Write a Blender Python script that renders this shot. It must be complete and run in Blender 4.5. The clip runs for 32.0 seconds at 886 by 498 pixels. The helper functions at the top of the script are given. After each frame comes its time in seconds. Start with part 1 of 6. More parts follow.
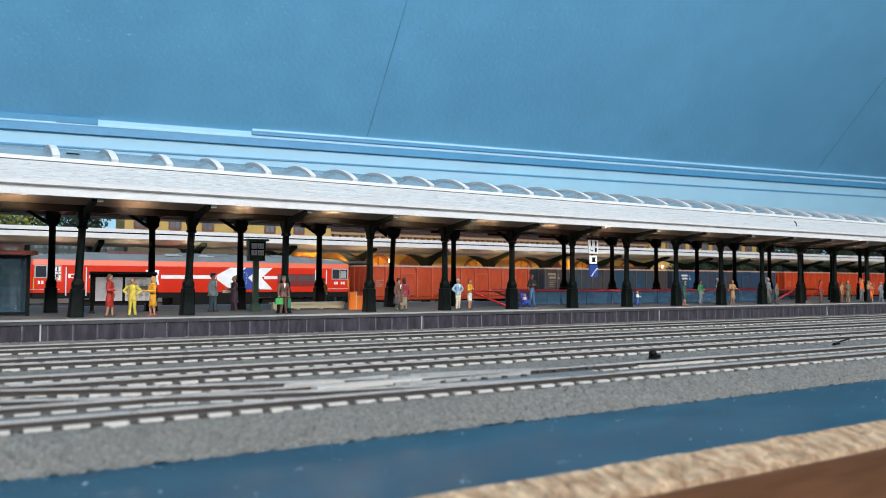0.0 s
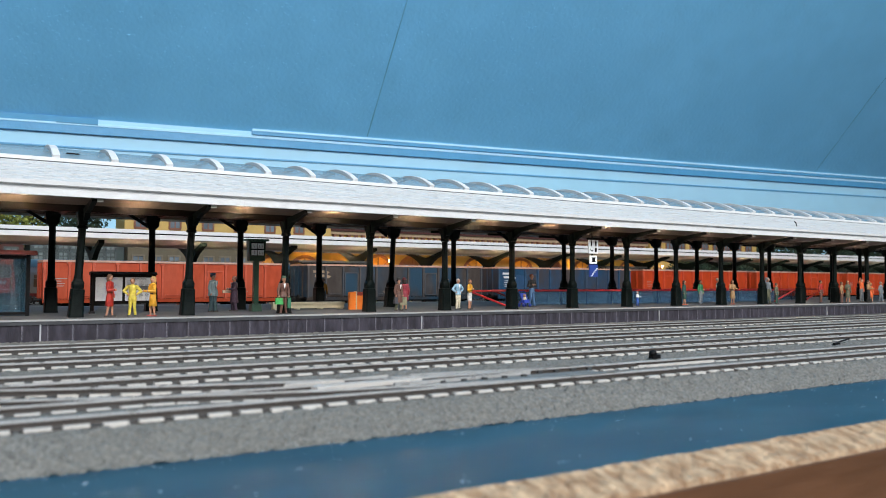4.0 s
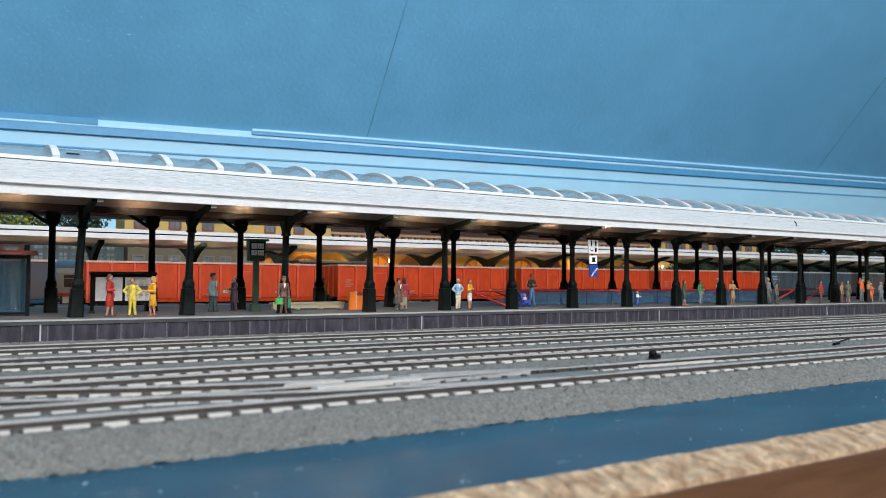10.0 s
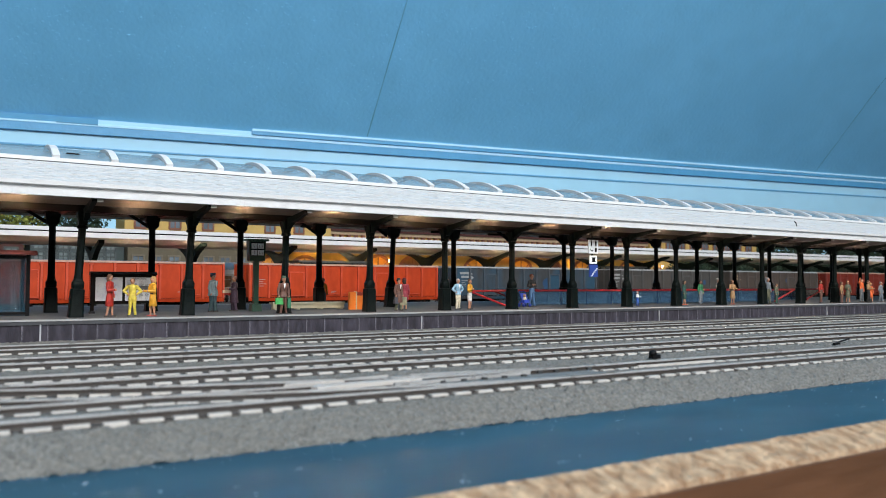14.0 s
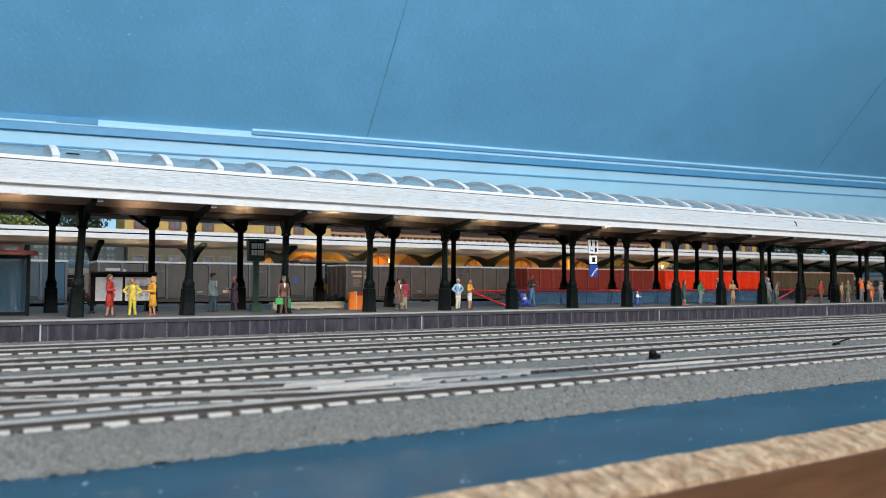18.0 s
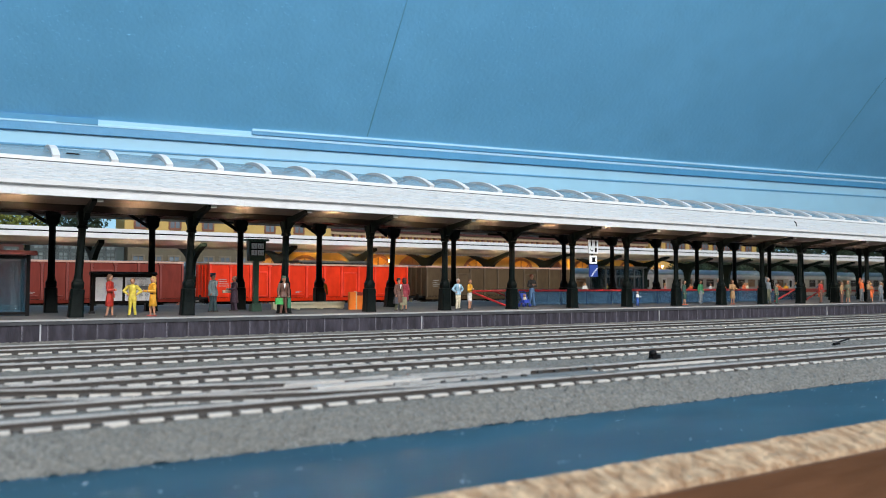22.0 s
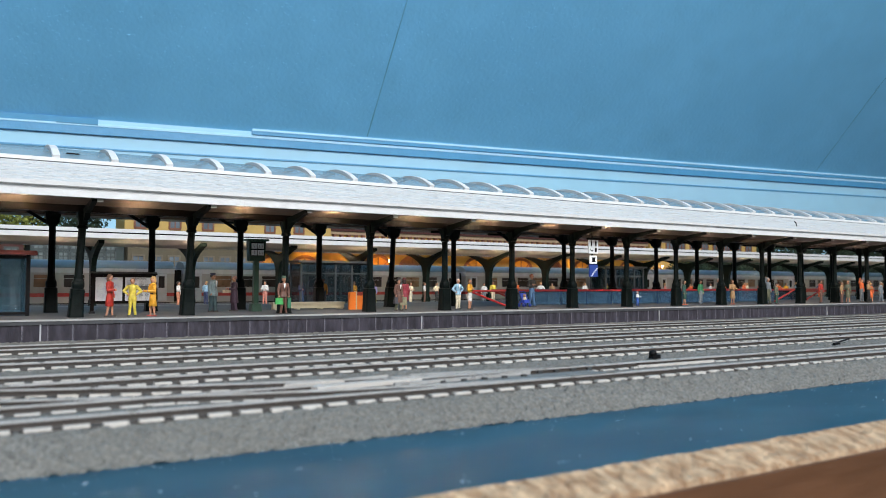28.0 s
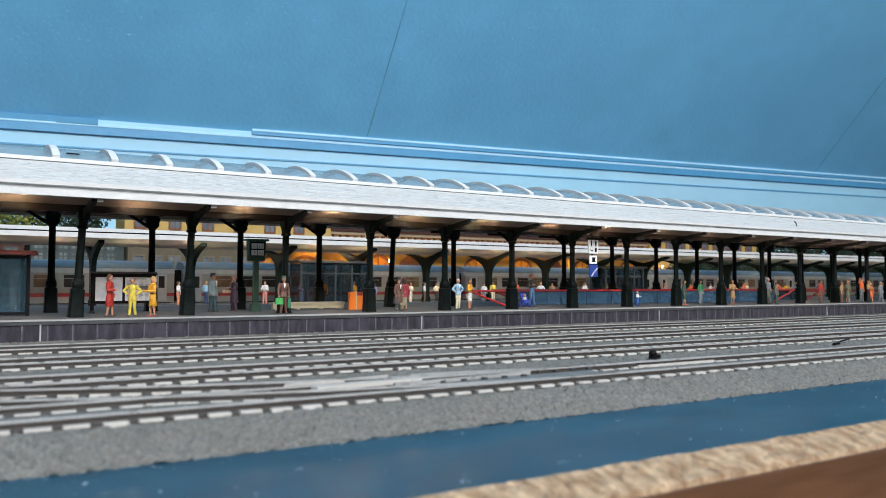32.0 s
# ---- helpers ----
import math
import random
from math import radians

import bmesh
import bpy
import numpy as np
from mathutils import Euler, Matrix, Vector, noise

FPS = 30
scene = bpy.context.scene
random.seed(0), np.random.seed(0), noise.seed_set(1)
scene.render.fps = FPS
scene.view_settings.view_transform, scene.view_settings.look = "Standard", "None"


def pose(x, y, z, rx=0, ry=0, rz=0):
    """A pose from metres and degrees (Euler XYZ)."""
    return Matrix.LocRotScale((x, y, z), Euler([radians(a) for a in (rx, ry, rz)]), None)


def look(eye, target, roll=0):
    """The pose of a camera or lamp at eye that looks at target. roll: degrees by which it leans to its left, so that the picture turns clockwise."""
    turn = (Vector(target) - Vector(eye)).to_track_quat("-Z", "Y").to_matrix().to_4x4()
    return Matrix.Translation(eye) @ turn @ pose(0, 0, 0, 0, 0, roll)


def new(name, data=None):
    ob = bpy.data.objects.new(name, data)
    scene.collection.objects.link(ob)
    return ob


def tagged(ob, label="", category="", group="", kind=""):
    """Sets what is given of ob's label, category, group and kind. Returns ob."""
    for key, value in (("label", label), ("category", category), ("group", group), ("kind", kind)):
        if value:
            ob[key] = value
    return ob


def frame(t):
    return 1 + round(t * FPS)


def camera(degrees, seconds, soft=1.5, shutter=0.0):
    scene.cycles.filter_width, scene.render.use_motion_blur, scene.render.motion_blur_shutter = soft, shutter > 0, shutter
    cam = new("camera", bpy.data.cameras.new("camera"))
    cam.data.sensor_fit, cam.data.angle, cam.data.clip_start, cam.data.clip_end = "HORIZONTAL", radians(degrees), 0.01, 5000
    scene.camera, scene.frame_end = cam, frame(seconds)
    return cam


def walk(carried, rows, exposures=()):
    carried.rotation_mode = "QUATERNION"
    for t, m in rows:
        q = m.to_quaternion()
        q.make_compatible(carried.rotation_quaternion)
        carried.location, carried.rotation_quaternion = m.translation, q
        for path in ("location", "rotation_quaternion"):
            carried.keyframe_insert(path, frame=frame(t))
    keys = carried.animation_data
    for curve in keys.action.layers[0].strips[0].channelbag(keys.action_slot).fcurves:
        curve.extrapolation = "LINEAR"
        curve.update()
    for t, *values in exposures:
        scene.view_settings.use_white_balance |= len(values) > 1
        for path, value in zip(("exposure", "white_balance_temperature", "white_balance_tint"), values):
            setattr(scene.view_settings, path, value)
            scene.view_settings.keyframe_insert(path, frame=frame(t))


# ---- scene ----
# ---------------------------------------------------------------- camera
# A 1:87 model railway in an attic room. Lengths below are written in metres of
# the full-size original and shrunk by K when meshes and places are made.
K = 1.0 / 87.0
cam = camera(58.5, 32.0, soft=0.5)
cam.data.dof.use_dof = True              # small phone lens, focused on the near platform
cam.data.dof.focus_distance, cam.data.dof.aperture_fstop = 36.0 * K, 32.0
EYE = pose(0, 0, 2.23 * K, 92.2855, -0.2633, -32.4873)
walk(cam, [(0.0, EYE), (32.0, EYE)], exposures=[(0.0, 0.3), (32.0, 0.3)])

# ---------------------------------------------------------------- light
ROOM_YAW = -7.643
world = bpy.data.worlds.new("attic_daylight")
scene.world = world
world.use_nodes = True
wn, wl = world.node_tree.nodes, world.node_tree.links
sky = wn.new("ShaderNodeTexSky")
sky.sky_type = "NISHITA"
sky.sun_disc = False
sky.sun_elevation, sky.sun_rotation = radians(35), radians(200)
wl.new(sky.outputs[0], wn["Background"].inputs[0])
wn["Background"].inputs[1].default_value = 0.1


def lamp(name, w, h, power, colour, eye, target):
    data = bpy.data.lights.new(name, "AREA")
    data.shape, data.size, data.size_y = "RECTANGLE", w, h
    data.energy, data.color = power, colour
    ob = new(name, data)
    ob.matrix_world = Matrix.Rotation(radians(ROOM_YAW), 4, "Z") @ look(eye, target)
    return ob


# daylight through two assumed, unseen roof windows in the slope behind the camera
WINDOWS = ((-0.42, -1.28), (0.52, -1.28))
for (wx, wy), watts in zip(WINDOWS, (19.0, 31.0)):
    lamp("assumed_window_light", 0.74, 0.80, watts, (0.965, 0.985, 1.0), (wx, wy + 0.04, 1.15), (wx * 0.5, 0.5, 0.1))

# ---------------------------------------------------------------- materials
MATS = {}


def rgb(r, g, b):
    return (r, g, b, 1.0)


def mat(name, colour, rough=0.6, metal=0.0, var=0.12, size=0.5, stain=None, stain_amt=0.0,
        stain_size=3.0, bump=0.0, bump_size=0.1, emit=0.0, emit_colour=None, island=0.0, coat=0.0, stretch=(1, 1, 1), spec=0.5, depth=0.6, detail=5.0, swirl=0.0):
    """A painted, plastic or wooden surface: grain at `size`, stains at `stain_size` (full-size metres)."""
    if name in MATS:
        return MATS[name]
    m = bpy.data.materials.new(name)
    m.use_nodes = True
    n, l = m.node_tree.nodes, m.node_tree.links
    b = n["Principled BSDF"]
    b.inputs["Roughness"].default_value = rough
    b.inputs["Metallic"].default_value = metal
    b.inputs["Coat Weight"].default_value = coat
    b.inputs["Specular IOR Level"].default_value = spec
    tc = n.new("ShaderNodeTexCoord")
    mp = n.new("ShaderNodeMapping")
    mp.inputs["Scale"].default_value = [s / K for s in stretch]
    info = n.new("ShaderNodeObjectInfo")
    shift = n.new("ShaderNodeVectorMath")
    shift.operation = "MULTIPLY_ADD"
    l.new(info.outputs["Random"], shift.inputs[0])
    shift.inputs[1].default_value = (37.0, 91.0, 53.0)
    l.new(tc.outputs["Object"], mp.inputs[0])
    l.new(mp.outputs[0], shift.inputs[2])
    co = shift.outputs[0]

    def noise_tex(sz, detail):
        t = n.new("ShaderNodeTexNoise")
        t.inputs["Scale"].default_value = 1.0 / sz
        t.inputs["Detail"].default_value = detail
        l.new(co, t.inputs["Vector"])
        return t

    t1 = noise_tex(size, detail)
    t1.inputs["Distortion"].default_value = swirl
    mr = n.new("ShaderNodeMapRange")
    mr.inputs["From Min"].default_value, mr.inputs["From Max"].default_value = 0.25, 0.75
    mr.inputs["To Min"].default_value, mr.inputs["To Max"].default_value = 1 - var, 1 + var
    l.new(t1.outputs["Fac"], mr.inputs["Value"])
    mul = n.new("ShaderNodeVectorMath")
    mul.operation = "SCALE"
    mul.inputs[0].default_value = colour[:3]
    l.new(mr.outputs[0], mul.inputs["Scale"])
    out = mul.outputs[0]
    if stain:
        t2 = noise_tex(stain_size, 4)
        r2 = n.new("ShaderNodeMapRange")
        r2.inputs["From Min"].default_value, r2.inputs["From Max"].default_value = 0.42, 0.62
        r2.inputs["To Min"].default_value, r2.inputs["To Max"].default_value = 0.0, stain_amt
        l.new(t2.outputs["Fac"], r2.inputs["Value"])
        mix = n.new("ShaderNodeMix")
        mix.data_type = "RGBA"
        l.new(r2.outputs[0], mix.inputs["Factor"])
        l.new(out, mix.inputs["A"])
        mix.inputs["B"].default_value = rgb(*stain[:3])
        out = mix.outputs["Result"]
    if island:
        geo = n.new("ShaderNodeNewGeometry")
        ri = n.new("ShaderNodeMapRange")
        ri.inputs["To Min"].default_value, ri.inputs["To Max"].default_value = 1 - island, 1 + island
        l.new(geo.outputs["Random Per Island"], ri.inputs["Value"])
        m2 = n.new("ShaderNodeVectorMath")
        m2.operation = "SCALE"
        l.new(out, m2.inputs[0])
        l.new(ri.outputs[0], m2.inputs["Scale"])
        out = m2.outputs[0]
    l.new(out, b.inputs["Base Color"])
    rr = n.new("ShaderNodeMapRange")
    rr.inputs["To Min"].default_value, rr.inputs["To Max"].default_value = max(0.02, rough - 0.1), min(1, rough + 0.1)
    l.new(t1.outputs["Fac"], rr.inputs["Value"])
    l.new(rr.outputs[0], b.inputs["Roughness"])
    if bump:
        tb = noise_tex(bump_size, min(4.0, detail))
        tb.inputs["Distortion"].default_value = swirl
        bp = n.new("ShaderNodeBump")
        bp.inputs["Strength"].default_value = bump
        bp.inputs["Distance"].default_value = bump_size * K * depth
        l.new(tb.outputs["Fac"], bp.inputs["Height"])
        l.new(bp.outputs[0], b.inputs["Normal"])
    if emit:
        b.inputs["Emission Color"].default_value = rgb(*(emit_colour or colour)[:3])
        b.inputs["Emission Strength"].default_value = emit
    MATS[name] = m
    return m


def glass(name, colour, alpha, rough=0.05, ripple=0.0, clear=0.6):
    """Thin clear or tinted plastic pane."""
    m = bpy.data.materials.new(name)
    m.use_nodes = True
    n, l = m.node_tree.nodes, m.node_tree.links
    n.remove(n["Principled BSDF"])
    tr, gl, mx = n.new("ShaderNodeBsdfTransparent"), n.new("ShaderNodeBsdfPrincipled"), n.new("ShaderNodeMixShader")
    tr.inputs[0].default_value = rgb(*[clear + (1 - clear) * c for c in colour])
    gl.inputs["Base Color"].default_value = rgb(*colour)
    gl.inputs["Roughness"].default_value = rough
    mx.inputs[0].default_value = alpha
    if ripple:
        tc, mp, nz, bp = n.new("ShaderNodeTexCoord"), n.new("ShaderNodeMapping"), n.new("ShaderNodeTexNoise"), n.new("ShaderNodeBump")
        mp.inputs["Scale"].default_value = (2.2 / K, 2.2 / K, 0.25 / K)
        l.new(tc.outputs["Object"], mp.inputs[0])
        l.new(mp.outputs[0], nz.inputs["Vector"])
        l.new(nz.outputs["Fac"], bp.inputs["Height"])
        bp.inputs["Strength"].default_value, bp.inputs["Distance"].default_value = 1.0, ripple * K
        l.new(bp.outputs[0], gl.inputs["Normal"])
    l.new(tr.outputs[0], mx.inputs[1])
    l.new(gl.outputs[0], mx.inputs[2])
    l.new(mx.outputs[0], n["Material Output"].inputs[0])
    return m


M_CEIL = mat("ceiling_blue_paint", (0.20, 0.55, 0.86), 0.42, var=0.06, size=6, stain=(0.18, 0.51, 0.81), stain_amt=0.5, stain_size=25, bump=0.38, bump_size=0.5, depth=0.27, detail=2.0)
M_WALLBLUE = mat("trim_blue_paint", (0.095, 0.345, 0.61), 0.5, var=0.06, size=3, bump=0.2, bump_size=1.0)
M_PALE = mat("pale_sky_paint", (0.40, 0.72, 0.92), 0.6, var=0.05, size=4, stain=(0.42, 0.68, 0.86), stain_amt=0.5, stain_size=20)
M_ROOMWHITE = mat("room_white_paint", (0.62, 0.62, 0.60), 0.7, var=0.05, size=10)
M_FLOOR = mat("floor_boards", (0.25, 0.16, 0.09), 0.5, var=0.25, size=4, stretch=(0.1, 1, 1))
M_BOARD = mat("layout_board", (0.16, 0.155, 0.145), 0.9, var=0.15, size=1.0)
# ballast flecks vary at random, strongly enough to stand in for shaded crevices
M_BALLAST = mat("foam_ballast", (0.138, 0.132, 0.121), 0.95, var=0.5, size=0.055, stain=(0.120, 0.116, 0.104), stain_amt=0.3, stain_size=2.5, bump=0.8, bump_size=0.08, depth=0.8, detail=0.4, swirl=1.2)
M_GLOSSBLUE = mat("glossy_blue_board", (0.0075, 0.046, 0.076), 0.50, var=0.10, size=3.0, stain=(0.018, 0.074, 0.112), stain_amt=0.5, stain_size=1.4, stretch=(0.55, 1, 1), spec=0.36)
M_SPECK = mat("dust_fleck", (0.66, 0.74, 0.80), 0.9)
M_RAWWOOD = mat("raw_chipboard_edge", (0.46, 0.32, 0.20), 0.9, var=0.35, size=0.16, stain=(0.20, 0.10, 0.045), stain_amt=0.7, stain_size=0.22, bump=1.0, bump_size=0.10, depth=1.8, stretch=(1, 0.5, 1))
M_BROWNWOOD = mat("brown_wood_side", (0.085, 0.035, 0.0135), 0.6, var=0.25, size=0.5, bump=0.2, bump_size=0.2, stretch=(0.15, 1, 1))
M_GAPBLOCK = mat("pale_gap_block", (0.50, 0.475, 0.44), 0.42, var=0.12, size=0.3, stain=(0.46, 0.42, 0.38), stain_amt=0.35, stain_size=0.6)
M_SLEEPEND = mat("dark_sleeper_base", (0.048, 0.040, 0.035), 0.8, var=0.2)
M_RAIL = mat("rail_steel", (0.44, 0.43, 0.42), 0.30, metal=0.35, var=0.2, size=0.4)
M_RAILSIDE = mat("rail_web_rust", (0.034, 0.027, 0.023), 0.55, var=0.35, size=0.3)
M_FROG = mat("pale_point_plate", (0.48, 0.45, 0.42), 0.45, var=0.1)
M_PLATE = mat("point_slide_plate", (0.13, 0.135, 0.135), 0.7, metal=0.0, var=0.15)
M_BLACK = mat("black_plastic", (0.006, 0.006, 0.007), 0.5, var=0.2, spec=0.1)
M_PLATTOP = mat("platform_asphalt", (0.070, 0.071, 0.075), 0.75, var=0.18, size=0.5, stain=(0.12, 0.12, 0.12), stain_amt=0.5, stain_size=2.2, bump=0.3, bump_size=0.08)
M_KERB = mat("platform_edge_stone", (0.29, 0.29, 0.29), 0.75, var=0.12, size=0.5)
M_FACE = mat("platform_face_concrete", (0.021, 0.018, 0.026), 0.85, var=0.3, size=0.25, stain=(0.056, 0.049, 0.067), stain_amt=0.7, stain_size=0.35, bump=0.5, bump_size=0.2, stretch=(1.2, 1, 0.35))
M_CAST = mat("cast_iron_green_black", (0.0028, 0.0052, 0.0048), 0.5, var=0.4, size=0.25, stain=(0.0058, 0.0088, 0.0084), stain_amt=0.5, stain_size=0.6, bump=0.15, bump_size=0.12, spec=0.06)
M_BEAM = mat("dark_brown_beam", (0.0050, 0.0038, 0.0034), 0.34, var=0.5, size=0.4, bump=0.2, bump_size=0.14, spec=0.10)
M_WHITE = mat("white_roof_paint", (0.63, 0.63, 0.63), 0.6, var=0.05, size=0.5, bump=0.3, bump_size=0.4)
M_ROOFBOARD = mat("white_felt_roof", (0.55, 0.545, 0.54), 0.85, var=0.04, size=0.5, stain=(0.46, 0.45, 0.44), stain_amt=0.35, stain_size=0.5, bump=1.0, bump_size=0.20, depth=1.0, detail=3.0, stretch=(0.65, 0.9, 1))
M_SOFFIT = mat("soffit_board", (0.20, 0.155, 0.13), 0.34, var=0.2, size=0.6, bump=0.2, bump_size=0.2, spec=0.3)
M_SOFFITDARK = mat("soffit_shaded_brown", (0.006, 0.0045, 0.004), 0.30, var=0.4, size=0.6, bump=0.3, bump_size=0.14, spec=0.12)
M_LAMP = mat("warm_lamp", (1.0, 0.82, 0.62), 0.4, emit=900.0, emit_colour=(1.0, 0.74, 0.50))
M_LAMPFAR = mat("warm_lamp_far", (1.0, 0.82, 0.62), 0.4, emit=650.0, emit_colour=(1.0, 0.78, 0.56))
M_GLOBE = mat("warm_globe", (1.0, 0.82, 0.62), 0.4, emit=14.0, emit_colour=(1.0, 0.66, 0.32))
M_PANE = glass("skylight_pane", (0.34, 0.47, 0.55), 0.5, 0.10)

# ---------------------------------------------------------------- building helpers


def box(bm, x0, x1, y0, y1, z0, z1, mi=0, taper=0.0):
    """A box; taper draws the top in by so much on every side."""
    v = [bm.verts.new(p) for p in ((x0, y0, z0), (x1, y0, z0), (x1, y1, z0), (x0, y1, z0),
                                   (x0 + taper, y0 + taper, z1), (x1 - taper, y0 + taper, z1),
                                   (x1 - taper, y1 - taper, z1), (x0 + taper, y1 - taper, z1))]
    for f in ((3, 2, 1, 0), (4, 5, 6, 7), (0, 1, 5, 4), (1, 2, 6, 5), (2, 3, 7, 6), (3, 0, 4, 7)):
        bm.faces.new([v[i] for i in f]).material_index = mi
    return bm


def prism(bm, pts, a0, a1, axis="x", mi=0):
    """A straight bar of cross-section pts along x (pts are y, z), y (x, z) or z (x, y)."""
    def at(p, a):
        return {"x": (a, p[0], p[1]), "y": (p[0], a, p[1]), "z": (p[0], p[1], a)}[axis]
    lo, hi = [bm.verts.new(at(p, a0)) for p in pts], [bm.verts.new(at(p, a1)) for p in pts]
    n = len(pts)
    fs = [bm.faces.new(lo), bm.faces.new(list(reversed(hi)))]
    for i in range(n):
        fs.append(bm.faces.new((lo[i], hi[i], hi[(i + 1) % n], lo[(i + 1) % n])))
    for f in fs:
        f.material_index = mi
    return bm


def tube(bm, p0, p1, r0, r1=None, n=10, mi=0):
    """A round bar from p0 to p1."""
    r1 = r0 if r1 is None else r1
    p0, p1 = Vector(p0), Vector(p1)
    q = (p1 - p0).to_track_quat("Z", "Y")
    a, b = [], []
    for i in range(n):
        c, s = math.cos(2 * math.pi * i / n), math.sin(2 * math.pi * i / n)
        a.append(bm.verts.new(p0 + q @ Vector((r0 * c, r0 * s, 0))))
        b.append(bm.verts.new(p1 + q @ Vector((r1 * c, r1 * s, 0))))
    fs = [bm.faces.new(list(reversed(a))), bm.faces.new(b)]
    for i in range(n):
        fs.append(bm.faces.new((a[i], a[(i + 1) % n], b[(i + 1) % n], b[i])))
    for f in fs:
        f.material_index = mi
    return bm


def lathe(bm, prof, n=12, x=0.0, y=0.0, sx=1.0, sy=1.0, mi=0, turn=0.0):
    """A turned shape: prof is a list of (radius, z) from the foot up."""
    rings = []
    for r, z in prof:
        rings.append([bm.verts.new((x + sx * r * math.cos(turn + 2 * math.pi * i / n), y + sy * r * math.sin(turn + 2 * math.pi * i / n), z)) for i in range(n)])
    fs = [bm.faces.new(list(reversed(rings[0]))), bm.faces.new(rings[-1])]
    for a, b in zip(rings, rings[1:]):
        for i in range(n):
            fs.append(bm.faces.new((a[i], a[(i + 1) % n], b[(i + 1) % n], b[i])))
    for f in fs:
        f.material_index = mi
    return bm


def ball(bm, c, r, sx=1.0, sy=1.0, sz=1.0, n=8, mi=0):
    prof = [(r * math.sin(math.pi * k / 6) * 1.0 + 0.0001, c[2] - sz * r * math.cos(math.pi * k / 6)) for k in range(7)]
    return lathe(bm, prof, n, c[0], c[1], sx, sy, mi)


def mesh_of(name, bm, mats, smooth=False):
    bmesh.ops.recalc_face_normals(bm, faces=bm.faces[:])
    me = bpy.data.meshes.new(name)
    bm.to_mesh(me)
    bm.free()
    me.transform(Matrix.Scale(K, 4))
    for m in (mats if isinstance(mats, (list, tuple)) else [mats]):
        me.materials.append(m)
    if smooth:
        me.polygons.foreach_set("use_smooth", [True] * len(me.polygons))
        me.set_sharp_from_angle(angle=radians(40))
    return me


def put(name, me, parent=None, x=0.0, y=0.0, z=0.0, rz=0.0, label=""):
    """Another object on a mesh made before."""
    ob = new(name, me)
    ob.parent = parent
    ob.matrix_basis = pose(x * K, y * K, z * K, 0, 0, rz)
    if label:
        ob["label"] = label
    return ob


def part(name, bm, material, parent, label="", smooth=False):
    ob = new(name, mesh_of(name, bm, material, smooth))
    ob.parent = parent
    if label:
        ob["label"] = label
    return ob


def thing(name, x, y, z, label, category, group="", rz=0.0):
    ob = new(name)
    ob.empty_display_size = 0.01
    ob.matrix_basis = pose(x * K, y * K, z * K, 0, 0, rz)
    return tagged(ob, label, category, group)


def solid(name, bm, material, label, category="", kind="structure", smooth=False, rz=0.0, group="", tilt=0.0):
    ob = part(name, bm, material, None, "", smooth)
    ob.rotation_euler = (0, -radians(tilt), radians(rz))
    return tagged(ob, label, category, group, kind)


def B():
    return bmesh.new()


# ---------------------------------------------------------------- the attic room
YK, ZC = 98.0, 21.1                     # back knee wall, foot of the sloping ceiling
TILT = 0.39                             # foot of the slope tilted up to +x to fit the camera's view
SLOPE = math.tan(radians(44.6))
RX0, RX1 = -370.0, 370.0
RIDGE_Y = -46.0
RIDGE_Z = ZC + (YK - RIDGE_Y) * SLOPE
FRONT_Y = RIDGE_Y - (YK - RIDGE_Y)
bm = prism(B(), [(YK + 2.0, ZC - 1.2), (YK, ZC - 0.7), (RIDGE_Y, RIDGE_Z), (RIDGE_Y, RIDGE_Z + 4)], RX0, RX1)
# paint pimples left by the roller
pr = random.Random(41)
nrm = Vector((0, -SLOPE, -1)).normalized()
for i in range(6500):
    px, py = pr.uniform(-10, 140) if i % 4 == 0 else -10 + 75 * pr.random() ** 1.5, YK - pr.uniform(2, 60)
    r = pr.choice((0.05, 0.06, 0.07, 0.09, 0.12))
    c = Vector((px, py, ZC - 0.7 + (YK - py) * SLOPE)) + nrm * (-0.62 * r)
    ball(bm, c, r, pr.uniform(0.8, 1.5), 1.0, 0.9, 6)
ceiling = solid("ceiling", bm, M_CEIL, "sky-blue rolled-paint sloping attic ceiling with board seams", "ceiling", rz=ROOM_YAW, tilt=TILT)
# board seams: thin battens up the slope, coloured dark for the seam's shadow
for sx, width in ((34.3, 0.035), (117.0, 0.02)):
    bm = B()
    for k in range(40):
        y0, y1 = YK - 0.4 - k * 2.0, YK - 0.4 - (k + 1) * 2.0
        w0, w1 = width + 0.02 * math.sin(k * 1.7), width + 0.02 * math.sin((k + 1) * 1.7)
        zz = [ZC - 0.7 + (YK - y) * SLOPE for y in (y0, y1)]
        xs = [sx + (YK - y) * 0.0 for y in (y0, y1)]
        vs = [bm.verts.new(p) for p in ((xs[0] - w0, y0, zz[0] - 0.03), (xs[0] + w0, y0, zz[0] - 0.03), (xs[1] + w1, y1, zz[1] - 0.03), (xs[1] - w1, y1, zz[1] - 0.03))]
        vt = [bm.verts.new(v.co + Vector((0, 0, 0.08))) for v in vs]
        for f in ((0, 1, 2, 3), (7, 6, 5, 4), (0, 4, 5, 1), (3, 2, 6, 7), (0, 3, 7, 4), (1, 5, 6, 2)):
            bm.faces.new([(vs + vt)[j] for j in f])
    solid("trim_seam", bm, mat("seam_shadow_paint", (0.09, 0.27, 0.42), 0.8), "dark-coloured strip for the shadowed seam between two painted ceiling boards", "ceiling seam", rz=ROOM_YAW, tilt=TILT)

# opposite slope with two assumed roof windows, gables, floor, all unseen
def slope_pt(y):
    return RIDGE_Z - (RIDGE_Y - y) * SLOPE


